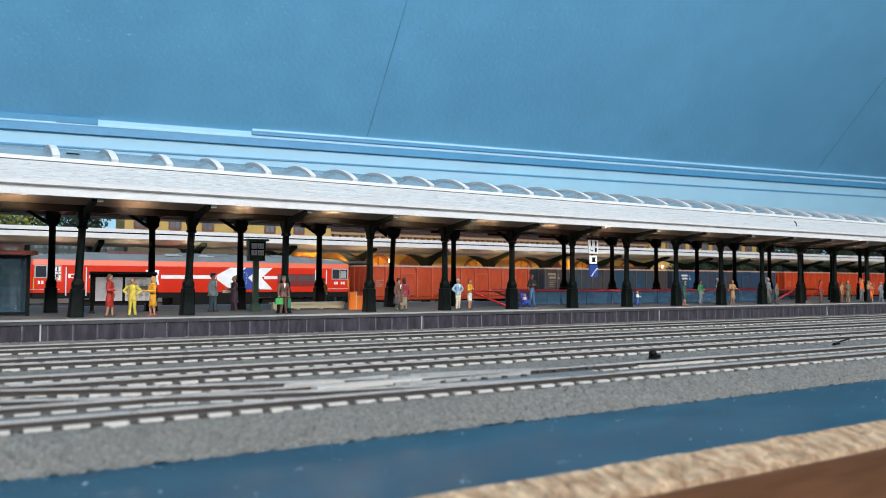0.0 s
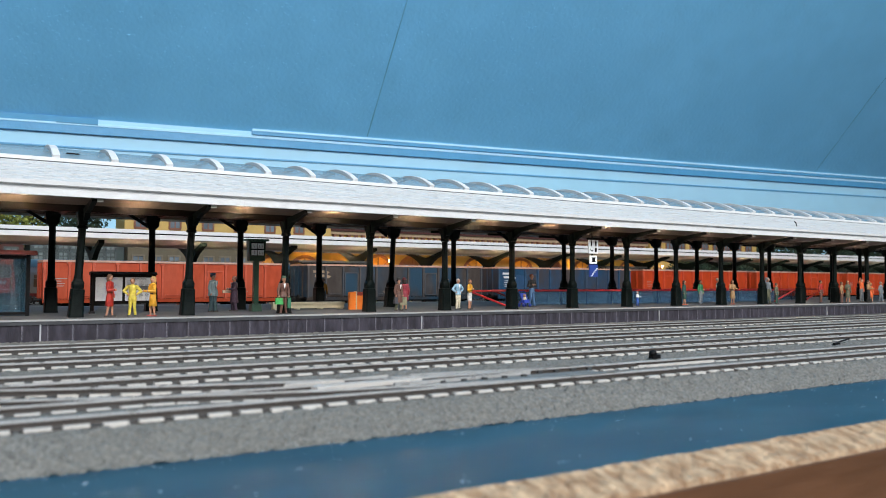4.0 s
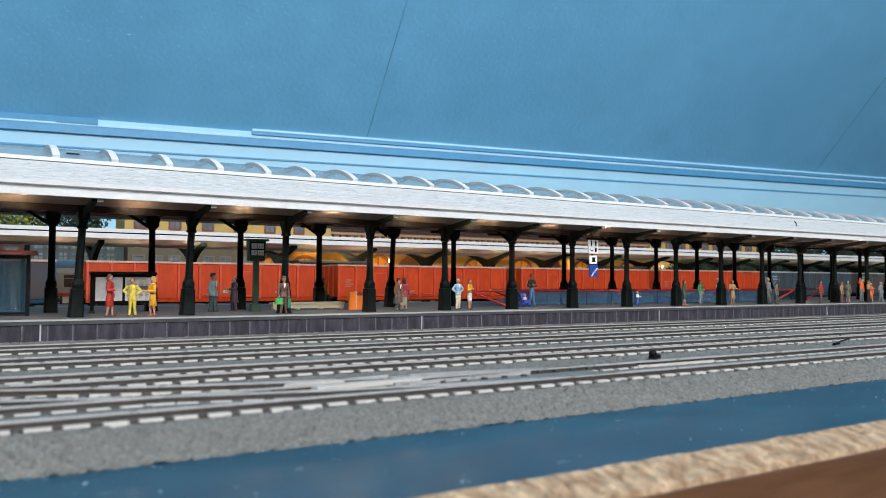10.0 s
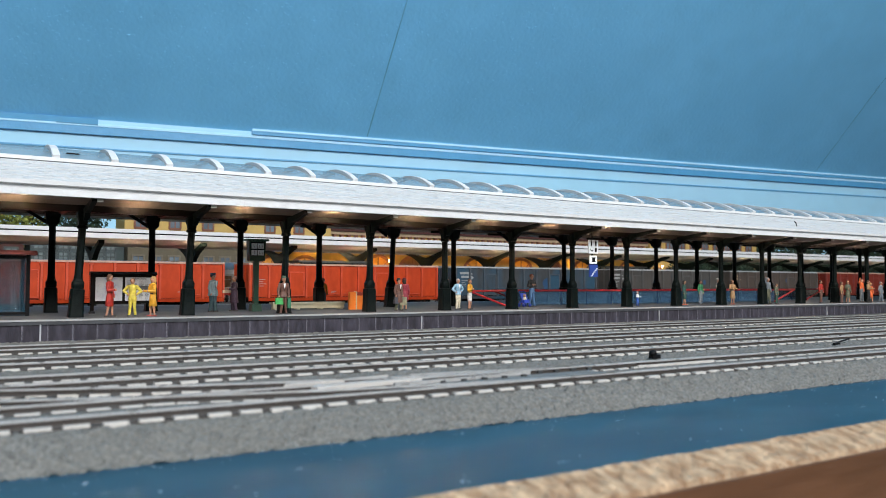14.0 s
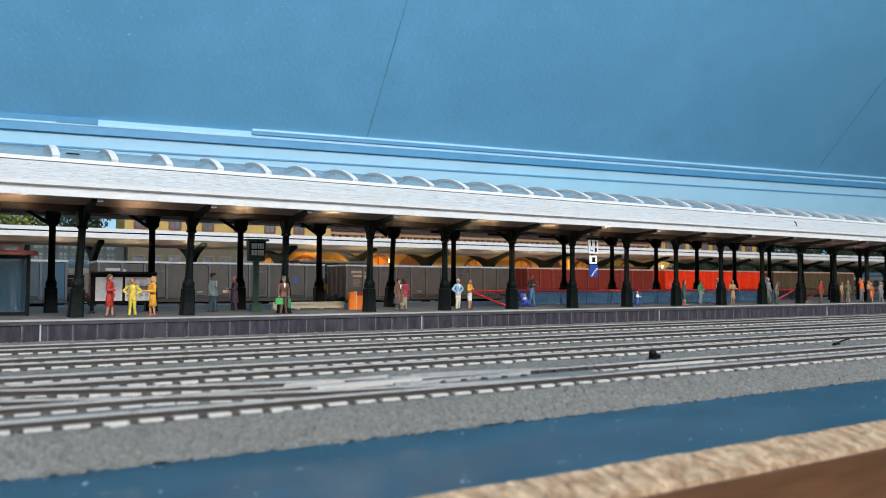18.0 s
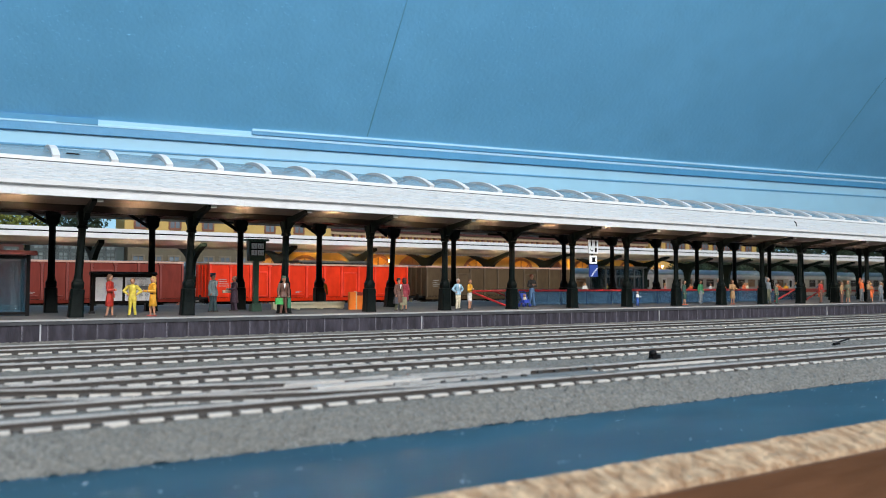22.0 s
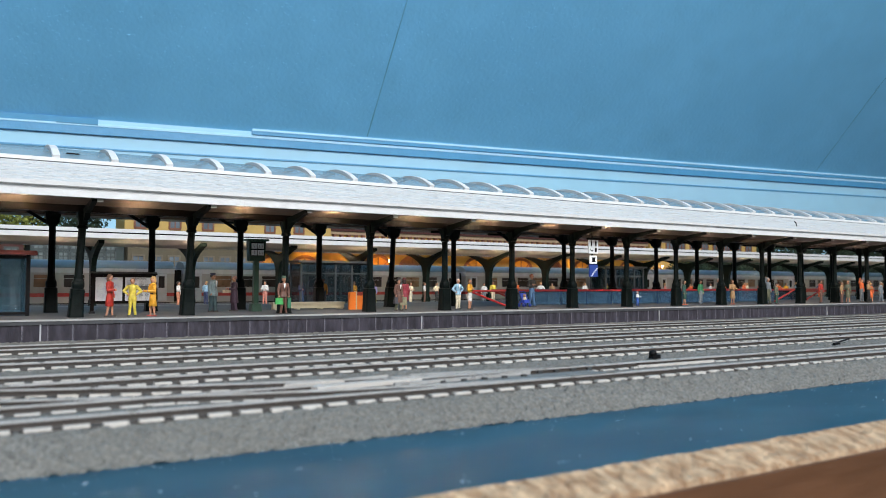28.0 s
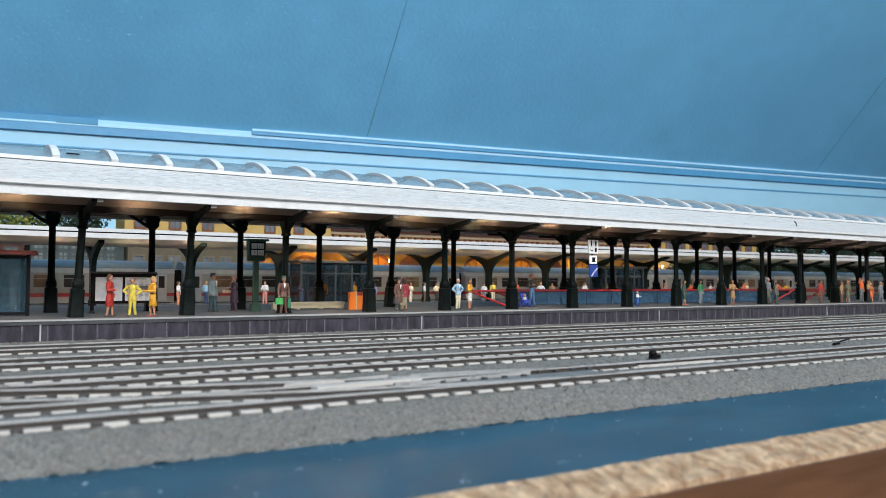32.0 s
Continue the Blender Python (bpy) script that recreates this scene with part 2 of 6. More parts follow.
bm = B()
wz = [(c[0] / K - 34, c[0] / K + 34) for c in WINDOWS]
wy0, wy1 = WINDOWS[0][1] / K - 26, WINDOWS[0][1] / K + 26
cols = [RX0, wz[0][0], wz[0][1], wz[1][0], wz[1][1], RX1]
for i in range(5):
    rows = [(FRONT_Y, wy0), (wy1, RIDGE_Y)] if i in (1, 3) else [(FRONT_Y, RIDGE_Y)]
    for a, b in rows:
        prism(bm, [(a, slope_pt(a)), (b, slope_pt(b)), (b, slope_pt(b) + 3), (a, slope_pt(a) + 3)], cols[i], cols[i + 1])
solid("ceiling_window_slope", bm, M_ROOMWHITE, "assumed white-painted sloping attic ceiling with two added roof window openings", "ceiling", rz=ROOM_YAW)
solid("wall_back", prism(B(), [(YK, -90), (YK + 4, -90), (YK + 4, 22), (YK, 22)], RX0, RX1), M_PALE, "pale sky-blue painted knee wall behind the model town", "wall", rz=ROOM_YAW)
solid("wall_front", prism(B(), [(FRONT_Y - 4, -90), (FRONT_Y, -90), (FRONT_Y, slope_pt(FRONT_Y)), (FRONT_Y - 4, slope_pt(FRONT_Y))], RX0, RX1), M_ROOMWHITE, "white-painted knee wall of the attic room", "wall", rz=ROOM_YAW)
gable = [(FRONT_Y, -90), (YK, -90), (YK, ZC), (RIDGE_Y, RIDGE_Z), (FRONT_Y, slope_pt(FRONT_Y))]
solid("wall_gable_far", prism(B(), gable, RX1, RX1 + 4), M_ROOMWHITE, "white-painted gable wall of the attic", "wall", rz=ROOM_YAW)
solid("wall_gable_near", prism(B(), gable, RX0 - 4, RX0), M_ROOMWHITE, "white-painted gable wall of the attic", "wall", rz=ROOM_YAW)
solid("floor", box(B(), RX0, RX1, FRONT_Y, YK, -94, -90), M_FLOOR, "brown boarded attic floor", "floor", rz=ROOM_YAW)
# boards along the foot of the ceiling slope
# upper edges coloured paler than the boards, as if the top caught light
M_EDGE = mat("lit_pale_edge", (0.50, 0.78, 0.94), 0.6, var=0.08, size=1.5)


def wall_board(name, x0, x1, z0, z1, depth, lab):
    t = thing(name, 0, 0, 0, lab, "wall moulding", rz=ROOM_YAW)
    t["kind"] = "structure"
    t.rotation_euler = (0, -radians(TILT), radians(ROOM_YAW))
    part("board_face", box(B(), x0, x1, YK - depth, YK, z0, z1 - 0.38), M_WALLBLUE, t)
    part("board_edge", prism(B(), [(YK - depth - 0.08, z1 - 0.38), (YK, z1 - 0.38), (YK, z1), (YK - depth + 0.25, z1)], x0, x1), M_EDGE, t, "upper edge coloured pale for the light on it")


wall_board("trim_upper_board", 19.4, RX1, 19.95, 20.78, 0.48, "blue painted board along the foot of the ceiling with a pale edge")
wall_board("trim_lower_board", RX0, RX1, 18.6, 19.9, 0.46, "blue painted board along the wall, its upper edge coloured pale as if lit")
# filler plate, its blue darkened to match the shaded slope above
strip = thing("trim_ceiling_filler", 0, 0, 0, "blue filler plate, darkened to match the shaded ceiling slope, that ends short", "wall moulding", rz=ROOM_YAW)
strip["kind"] = "structure"
strip.rotation_euler = (0, -radians(TILT), radians(ROOM_YAW))
part("board_face", box(B(), RX0, 2.0, YK - 0.34, YK, 19.72, 20.42), mat("shade_matched_blue", (0.075, 0.30, 0.52), 0.6, var=0.1, size=2.0), strip)
# dark strip painted in for the shadow line below the plate
part("open_joint", box(B(), -2.3, 2.0, YK - 0.43, YK - 0.2, 19.66, 19.80), mat("seam_shadow_paint", (0.09, 0.27, 0.42), 0.8), strip, "dark strip painted in for the shadow line under the plate")
solid("trim_groove", box(B(), RX0, RX1, YK - 0.16, YK, 16.95, 17.13), M_WALLBLUE, "thin mid-blue joint line along the pale wall", "wall joint", rz=ROOM_YAW, tilt=TILT)

# ---------------------------------------------------------------- the layout table
LX0, LX1 = -330.0, 255.0
ZR = 0.23                                # rail heads of the near tracks
solid("ground", box(B(), LX0, LX1, 12.6, 53.2, -1.6, -0.125), M_BOARD, "grey painted plywood layout base", "layout base")
solid("ground_town", box(B(), -70, 165, 53.2, 85.0, -1.6, -0.6), M_BOARD, "grey street board behind the station tracks", "layout base")
bm = B()
prism(bm, [(8.0, -0.7), (12.6, -0.7), (12.6, -0.35), (8.0, -0.35)], LX0, LX1)
solid("fascia_shelf", bm, M_GLOSSBLUE, "glossy dark-blue varnished strip with dust along the ballast", "board strip")
# ragged chipboard lip
def ragged_strip(y_in, y_out, z_top, z_low, x0, x1, n):
    bm = B()
    prev = None
    for i in range(n + 1):
        x = x0 + (x1 - x0) * i / n
        j = [0.02 * noise.noise((x * 2.1, k * 7.3, 0.0)) + 0.022 * noise.noise((x * 9.0, k * 3.1, 5.0)) + 0.012 * noise.noise((x * 24.0, k * 5.1, 2.0)) for k in range(8)]
        ring = [bm.verts.new(p) for p in ((x, y_in + j[0], z_top - 0.12), (x, y_in - 0.08 + j[1], z_top + 0.02 + j[2] * 0.6), (x, (y_in + y_out) / 2 + j[3], z_top - 0.05 + j[4]), (x, y_out + 0.06 + j[5], z_top - 0.16 + j[6] * 0.8), (x, y_out + j[7], z_low), (x, y_in + 0.05, z_low))]
        if prev:
            for a in range(6):
                bm.faces.new((prev[a], ring[a], ring[(a + 1) % 6], prev[(a + 1) % 6]))
        prev = ring
    return bm


solid("fascia_lip", ragged_strip(8.15, 7.36, -0.33, -0.62, -6, 45, 1600), M_RAWWOOD, "ragged raw light-brown chipboard edge", "board edge", smooth=True)
solid("fascia_side", box(B(), LX0, LX1, 7.30, 8.1, -6, -0.57), M_BROWNWOOD, "dark brown wooden side board below the chipboard edge", "board")
rnd = random.Random(5)
bm = B()
for i in range(110):
    x, y = rnd.uniform(-1, 30), rnd.uniform(8.4, 11.5)
    r = rnd.choice((0.004, 0.006, 0.007, 0.010, 0.018))
    ball(bm, (x, y, -0.348), r, 1.0, rnd.uniform(0.5, 1), 0.4, n=5)
for i in range(26):
    x, y = rnd.uniform(1, 24), rnd.uniform(8.5, 11.4)
    for k in range(rnd.choice((1, 2, 4))):
        ball(bm, (x + rnd.gauss(0, 0.08), y + rnd.gauss(0, 0.04), -0.349), rnd.uniform(0.014, 0.026), 1.0, 0.6, 0.12, n=7)
for i in range(420):
    x, y = rnd.uniform(-1, 32), 11.62 - abs(rnd.gauss(0, 0.30))
    ball(bm, (x, y, -0.349), rnd.uniform(0.004, 0.009), rnd.uniform(1, 3), 0.7, 0.2, n=5)
solid("dust", bm, M_SPECK, "pale flecks of dust on the varnished strip", "dust", kind="stuff")

# ballast bed: one rough sheet with a rounded near shoulder
def ballast(name, x0, x1, y0, y1, step, lab, grain=0.03, shoulder=True, freq=9.0):
    nx, ny = int((x1 - x0) / step), int((y1 - y0) / step)
    xs, ys = np.linspace(x0, x1, nx + 1), np.linspace(y0, y1, ny + 1)
    verts = []
    for y in ys:
        edge = max(0.0, 1.0 - (y - y0) / 0.75) if shoulder else 0.0
        for x in xs:
            w1, w2 = noise.noise((x * 4.0, y * 4.0, 7)), noise.noise((x * 4.0, y * 4.0, 21))
            h = 0.012 * noise.noise((x * 3.0, y * 3.0, 0)) + grain * noise.noise((x * freq * 0.75 + 1.3 * w1, y * freq + 1.3 * w2, 3))
            verts.append((x, y + 0.06 * noise.noise((x * 1.5, 0, 9)) * edge, 0.068 + h - 0.415 * edge ** 1.3))
    faces = [(j * (nx + 1) + i, j * (nx + 1) + i + 1, (j + 1) * (nx + 1) + i + 1, (j + 1) * (nx + 1) + i) for j in range(ny) for i in range(nx)]
    me = bpy.data.meshes.new(name)
    me.from_pydata([(v[0] * K, v[1] * K, v[2] * K) for v in verts], [], faces)
    me.materials.append(M_BALLAST)
    return tagged(new(name, me), lab, "ballast", kind="structure")


ballast("ground_ballast", -1.0, 34.0, 11.55, 12.6, 0.021, "grey granular foam ballast shoulder along the blue strip", 0.05, True, 8.5)
ballast("ground_ballast", -1.0, 34.0, 12.6, 30.4, 0.045, "grey granular foam ballast bed under the sidings", 0.05, False, 8.0)
bm = B()
box(bm, 34.0, LX1, 12.0, 30.4, -0.12, 0.06)
box(bm, LX0, -1.0, 12.0, 30.4, -0.12, 0.06)
solid("ground_ballast_ends", bm, M_BALLAST, "grey granular ballast bed running on along the board", "ballast")

# ---------------------------------------------------------------- tracks
PITCH = 0.515
GAUGE = 1.435


def rail_bar(bm, pts, z, mi_head=0, mi_web=1):
    """A rail along a list of (x, y): foot, web and a brighter head, in one loft."""
    sect = [(-0.085, -0.125), (0.085, -0.125), (0.075, -0.105), (0.03, -0.085), (0.03, -0.036), (0.046, -0.032), (0.044, 0.0), (-0.044, 0.0), (-0.046, -0.032), (-0.03, -0.036), (-0.03, -0.085), (-0.075, -0.105)]
    prev, n = None, len(sect)
    for i, (x, y) in enumerate(pts):
        (xa, ya), (xb, yb) = pts[max(0, i - 1)], pts[min(len(pts) - 1, i + 1)]
        d = Vector((xb - xa, yb - ya, 0)).normalized()
        ring = [bm.verts.new((x - d.y * w, y + d.x * w, z + h)) for w, h in sect]
        if prev:
            for j in range(n):
                bm.faces.new((prev[j], ring[j], ring[(j + 1) % n], prev[(j + 1) % n])).material_index = mi_head if 5 <= j <= 7 else mi_web
        else:
            bm.faces.new(ring).material_index = mi_web
        prev = ring
    bm.faces.new(list(reversed(prev))).material_index = mi_web


# dark sleeper, plus pale blocks standing in for lit ballast under the rails
SL = B()
box(SL, -0.065, 0.065, -0.95, 0.95, -0.03, 0.028, 1)
for yy in (-GAUGE / 2, GAUGE / 2):
    box(SL, 0.075, PITCH - 0.075, yy - 0.225, yy - 0.09, -0.05, 0.056, 0, taper=0.008)
SLEEPER = mesh_of("sleeper", SL, [M_GAPBLOCK, M_SLEEPEND])


def track(name, yc, x0, x1, z, near, label):
    t = thing(name, 0, yc, z, label, "railway track", "sidings")
    for side, nm in ((-1, "rail"), (1, "rail")):
        bm = B()
        rail_bar(bm, [(x0, side * GAUGE / 2), (x1, side * GAUGE / 2)], 0)
        part(nm, bm, [M_RAIL, M_RAILSIDE], t)
    n0, n1 = near
    i = 0
    x = n0
    while x < n1:
        put("sleeper", SLEEPER, t, x, rnd.uniform(-0.02, 0.02), -0.12 - 0.045, rnd.uniform(-0.6, 0.6))
        x += PITCH
    # farther on only the pale blocks that stand in for lit ballast
    bm = B()
    x = n1
    while x < min(x1, 66):
        for yy in (-GAUGE / 2, GAUGE / 2):
            box(bm, x + 0.075, x + PITCH - 0.075, yy - 0.225, yy - 0.09, -0.2, -0.109)
        x += PITCH
    part("sleeper_web", box(B(), max(x0, -60), 90, -0.95, 0.95, -0.2, -0.150), M_SLEEPEND, t, "dark web under the sleepers")
    part("infill", box(B(), max(x0, -60), 90, -0.60, 0.47, -0.2, -0.128), M_BALLAST, t, "grey ballast infill between the rails")
    ob = part("sleeper", bm, M_GAPBLOCK, t)
    ob["kind"] = "stuff"
    return t


TRACKS = [26.3, 21.95, 17.7, 13.42]
for yc, far in zip(TRACKS, (36, 32, 26, 20)):
    track("track", yc, LX0, LX1, ZR, (-1.5 + yc * 0.03, far), "model railway track, steel rails on dark sleepers with added pale blocks between")


# turnouts: curved rails leaving the nearest track, with point plates
def turnout(yc, x_from, x_to, radius, side, name):
    t = thing(name, 0, 0, ZR, "curved turnout rails with pale point plates", "turnout", "turnouts")
    n = 26
    for off in (-GAUGE / 2, GAUGE / 2):
        pts = []
        for k in range(n + 1):
            x = x_from + (x_to - x_from) * k / n
            pts.append((x, yc + off + side * (x - x_from) ** 2 / (2 * radius)))
        bm = B()
        rail_bar(bm, pts, 0)
        part("rail", bm, [M_RAIL, M_RAILSIDE], t)
    x, k = x_from - 3.0, 0
    while x > x_to:
        y = yc + side * (x - x_from) ** 2 / (2 * radius)
        if abs(y - yc) > 0.5:
            put("sleeper", SLEEPER, t, x + 0.26, y, -0.12 - 0.045, math.degrees(math.atan(side * (x - x_from) / radius)))
        x -= PITCH
    return t


M_CHAIR = mat("dark_chair_plastic", (0.03, 0.032, 0.034), 0.6)
tn = turnout(13.42, 12.6, -1.5, 30.0, 1, "turnout")
part("frog_plate", prism(B(), [(6.05, 13.86), (8.45, 14.06), (8.45, 14.12), (6.0, 14.05)], -0.09, -0.008, "z"), M_FROG, tn, "pale grey frog plate")
part("wing_rail", prism(B(), [(5.6, 14.42), (8.0, 14.80), (8.1, 14.86), (5.7, 14.54)], -0.09, 0.0, "z"), M_FROG, tn, "pale wing rail")
part("slide_bed", box(B(), 7.9, 13.0, 13.0, 13.98, -0.13, -0.095), M_PLATE, tn, "grey slide bed")
for k in range(5):
    part("slide_chair", box(B(), 8.7 + k * 0.53, 8.83 + k * 0.53, 13.74, 13.80, -0.095, -0.045), M_CHAIR, tn)
for k in range(4):
    part("slide_chair", box(B(), 11.5 + k * 0.5, 11.62 + k * 0.5, 14.02, 14.08, -0.095, -0.04), M_CHAIR, tn)
part("point_blade", prism(B(), [(7.6, 13.66), (11.2, 13.93), (11.2, 13.96), (7.6, 13.74)], -0.085, -0.015, "z"), M_RAIL, tn, "thin steel point blade")
part("closure_rail", prism(B(), [(8.6, 14.78), (12.2, 14.30), (12.2, 14.35), (8.6, 14.84)], -0.085, -0.01, "z"), M_RAIL, tn)
tm = turnout(17.7, 33.0, 28.8, 34.0, 1, "turnout")
part("throw_plate", prism(B(), [(25.3, 18.50), (26.3, 18.46), (26.3, 18.58)], -0.12, -0.10, "z"), M_BLACK, tm, "dark tapering plate between the rails")
part("guard_plate", box(B(), 14.8, 17.9, 14.21, 14.26, -0.11, -0.005), M_FROG, tm, "long pale guard rail plate")
part("guard_plate", box(B(), 14.6, 17.4, 13.92, 13.98, -0.125, -0.07), M_FROG, tm, "long pale guard rail plate")
# rail joiners
for x, y in ((6.2, 25.55), (5.5, 21.2), (8.2, 21.2), (5.6, 17.0), (9.6, 25.55)):
    jt = thing("rail_joiner", x, y, ZR - 0.07, "small dark metal rail joiner", "rail joiner", "rail joiners")
    part("clip", box(B(), -0.06, 0.06, -0.075, 0.075, -0.05, 0.045), M_RAILSIDE, jt)

# ---------------------------------------------------------------- near platform
PX0, PX1, PY0, PY1, ZP = -60.0, 120.0, 30.55, 45.4, 0.80
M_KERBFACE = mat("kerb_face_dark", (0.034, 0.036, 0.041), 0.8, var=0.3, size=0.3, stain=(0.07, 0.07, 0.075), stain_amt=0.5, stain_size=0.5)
plat = thing("platform", 0, 0, 0, "grey station platform with stone edge and dark concrete face", "platform")
plat["kind"] = "structure"
part("deck", box(B(), PX0, PX1, PY0 + 0.5, PY1 - 0.5, 0.0, ZP), M_PLATTOP, plat)
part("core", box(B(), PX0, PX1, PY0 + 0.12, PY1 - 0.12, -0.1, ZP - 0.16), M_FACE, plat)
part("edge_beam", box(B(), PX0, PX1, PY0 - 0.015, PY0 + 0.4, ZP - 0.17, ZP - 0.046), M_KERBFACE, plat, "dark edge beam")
EDGE = mesh_of("edge_stone", prism(B(), [(0.0, -0.045), (0.5, -0.045), (0.5, 0.004), (0.03, 0.004), (0.0, -0.02)], 0, 2.49), M_KERB)
# lime runs down from the joint at each panel's edge
M_PANEL = M_FACE.copy()
M_PANEL.name = "platform_face_limed"
n, l = M_PANEL.node_tree.nodes, M_PANEL.node_tree.links
b = n["Principled BSDF"]
under = b.inputs["Base Color"].links[0].from_socket
tc, sep, nz, mp, wob, thr, amt, mix = [n.new("ShaderNode" + k) for k in ("TexCoord", "SeparateXYZ", "TexNoise", "Mapping", "Math", "MapRange", "Math", "Mix")]
info = n.new("ShaderNodeObjectInfo")
mp.inputs["Scale"].default_value = (14 / K, 14 / K, 3.0 / K)
l.new(tc.outputs["Object"], mp.inputs[0])
shift = n.new("ShaderNodeVectorMath")
shift.operation = "MULTIPLY_ADD"
shift.inputs[1].default_value = (41.0, 17.0, 29.0)
l.new(info.outputs["Random"], shift.inputs[0])
l.new(mp.outputs[0], shift.inputs[2])
l.new(shift.outputs[0], nz.inputs["Vector"])
l.new(tc.outputs["Object"], sep.inputs[0])
wob.operation = "MULTIPLY_ADD"
wob.inputs[1].default_value, wob.inputs[2].default_value = 0.22 * K, -0.06 * K
l.new(nz.outputs["Fac"], wob.inputs[0])
edge = n.new("ShaderNodeMath")
edge.operation = "SUBTRACT"
l.new(wob.outputs[0], edge.inputs[0])
l.new(sep.outputs["X"], edge.inputs[1])
thr.inputs["From Min"].default_value, thr.inputs["From Max"].default_value = -0.02 * K, 0.05 * K
l.new(edge.outputs[0], thr.inputs["Value"])
amt.operation = "MULTIPLY"
l.new(thr.outputs[0], amt.inputs[0])
l.new(nz.outputs["Fac"], amt.inputs[1])
mix.data_type = "RGBA"
mix.inputs["B"].default_value = rgb(0.24, 0.225, 0.265)
l.new(amt.outputs[0], mix.inputs["Factor"])
l.new(under, mix.inputs["A"])
l.new(mix.outputs["Result"], b.inputs["Base Color"])
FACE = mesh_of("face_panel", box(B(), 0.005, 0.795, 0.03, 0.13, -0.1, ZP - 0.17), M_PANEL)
x = -4.0
while x < 68:
    put("edge_stone", EDGE, plat, x, PY0 - 0.03, ZP)
    x += 2.5
x = -4.0
while x < 68:
    put("face_panel", FACE, plat, x, PY0 + rnd.uniform(-0.012, 0.012), 0, rnd.uniform(-0.4, 0.4))
    x += 0.80
bm = B()
box(bm, PX0, -4.01, PY0 - 0.03, PY0 + 0.5, ZP - 0.16, ZP)
box(bm, 68.01, PX1, PY0 - 0.03, PY0 + 0.5, ZP - 0.16, ZP)
box(bm, PX0, PX1, PY1 - 0.5, PY1, ZP - 0.16, ZP)
part("edge_rest", bm, M_KERB, plat)
bm = B()
for jx in (2.97, 18.3, 33.6, 49.5):
    box(bm, jx, jx + 0.05, PY0 - 0.02, PY0 + 0.06, 0.0, ZP - 0.16)
part("joint_strip", bm, mat("joint_grey", (0.35, 0.35, 0.37), 0.7), plat, "pale joint strips between platform sections")

# ---------------------------------------------------------------- near canopy
CP, CX0 = 4.087, 4.32                   # column pitch and first column
CF, CBK, CMID = 32.3, 37.3, 34.8       # column rows and ridge
canopy = thing("platform_canopy", 0, 0, 0, "white platform canopy with glazed skylight and dark iron columns", "canopy")
canopy["kind"] = "structure"
NCOL = range(-2, 19)
RX_0, RX_1 = CX0 - 3 * CP, CX0 + 19 * CP


def square_post(bm, prof, ch=0.06):
    """A square shape with chamfered corners: prof is a list of (half width, z)."""
    rings = []
    for w, z in prof:
        c = min(ch, w * 0.3)
        rings.append([bm.verts.new((px, py, z)) for px, py in ((w, -w + c), (w, w - c), (w - c, w), (-w + c, w), (-w, w - c), (-w, -w + c), (-w + c, -w), (w - c, -w))])
    bm.faces.new(list(reversed(rings[0])))
    bm.faces.new(rings[-1])
    for p, q in zip(rings, rings[1:]):
        for i in range(8):
            bm.faces.new((p[i], p[(i + 1) % 8], q[(i + 1) % 8], q[i]))


PEDESTAL = [(0.27, 0), (0.27, 0.05), (0.255, 0.09), (0.235, 1.00), (0.235, 1.04), (0.20, 1.06), (0.195, 1.10), (0.205, 1.13), (0.205, 1.30), (0.18, 1.34), (0.155, 1.40), (0.15, 1.45)]
COLBM = B()
square_post(COLBM, PEDESTAL)
lathe(COLBM, [(0.16, 1.44), (0.165, 1.50), (0.15, 1.58), (0.14, 3.30), (0.20, 3.33), (0.20, 3.42), (0.165, 3.46)], 8, turn=math.pi / 8)
square_post(COLBM, [(0.15, 3.45), (0.17, 3.6), (0.22, 3.76), (0.22, 3.95)], 0.04)
COLUMN = mesh_of("column", COLBM, M_CAST, True)
COLB = B()
square_post(COLB, PEDESTAL)
lathe(COLB, [(0.16, 1.44), (0.165, 1.50), (0.15, 1.58), (0.14, 3.66), (0.18, 3.68), (0.18, 3.74)], 8, turn=math.pi / 8)
square_post(COLB, [(0.18, 3.73), (0.20, 3.76), (0.26, 3.84), (0.26, 4.0), (0.29, 4.05), (0.29, 4.28)], 0.05)
COLUMN_B = mesh_of("column", COLB, M_CAST, True)
BR = B()
# bracket arm from the column head out to the eave
prism(BR, [(0.0, 3.55), (0.0, 4.05), (-2.28, 4.30), (-2.32, 4.22), (-2.28, 4.16), (-0.7, 3.86), (-0.25, 3.62)], -0.09, 0.09)
BRACKET = mesh_of("bracket", BR, M_CAST)
TIP = mesh_of("bracket_tip", box(B(), -0.10, 0.10, -0.06, 0.04, -0.10, 0.10, taper=0.01), mat("tip_grey", (0.35, 0.33, 0.31), 0.5))
BR2 = B()
prism(BR2, [(0.0, 3.80), (0.0, 4.28), (2.28, 4.34), (2.32, 4.28), (2.28, 4.22), (0.7, 4.12), (0.25, 3.90)], -0.09, 0.09)
BRACKET_B = mesh_of("bracket", BR2, M_CAST)
KN = B()
prism(KN, [(-1.05, 4.28), (-0.85, 4.28), (-0.22, 3.92), (-0.22, 3.74)], -0.05, 0.05, "y")
KNEE = mesh_of("knee_brace", KN, M_CAST)
HEAD = {0: 0.22, 1: 0.17, 2: 0.06}       # the first columns lean, their heads stand off by so much
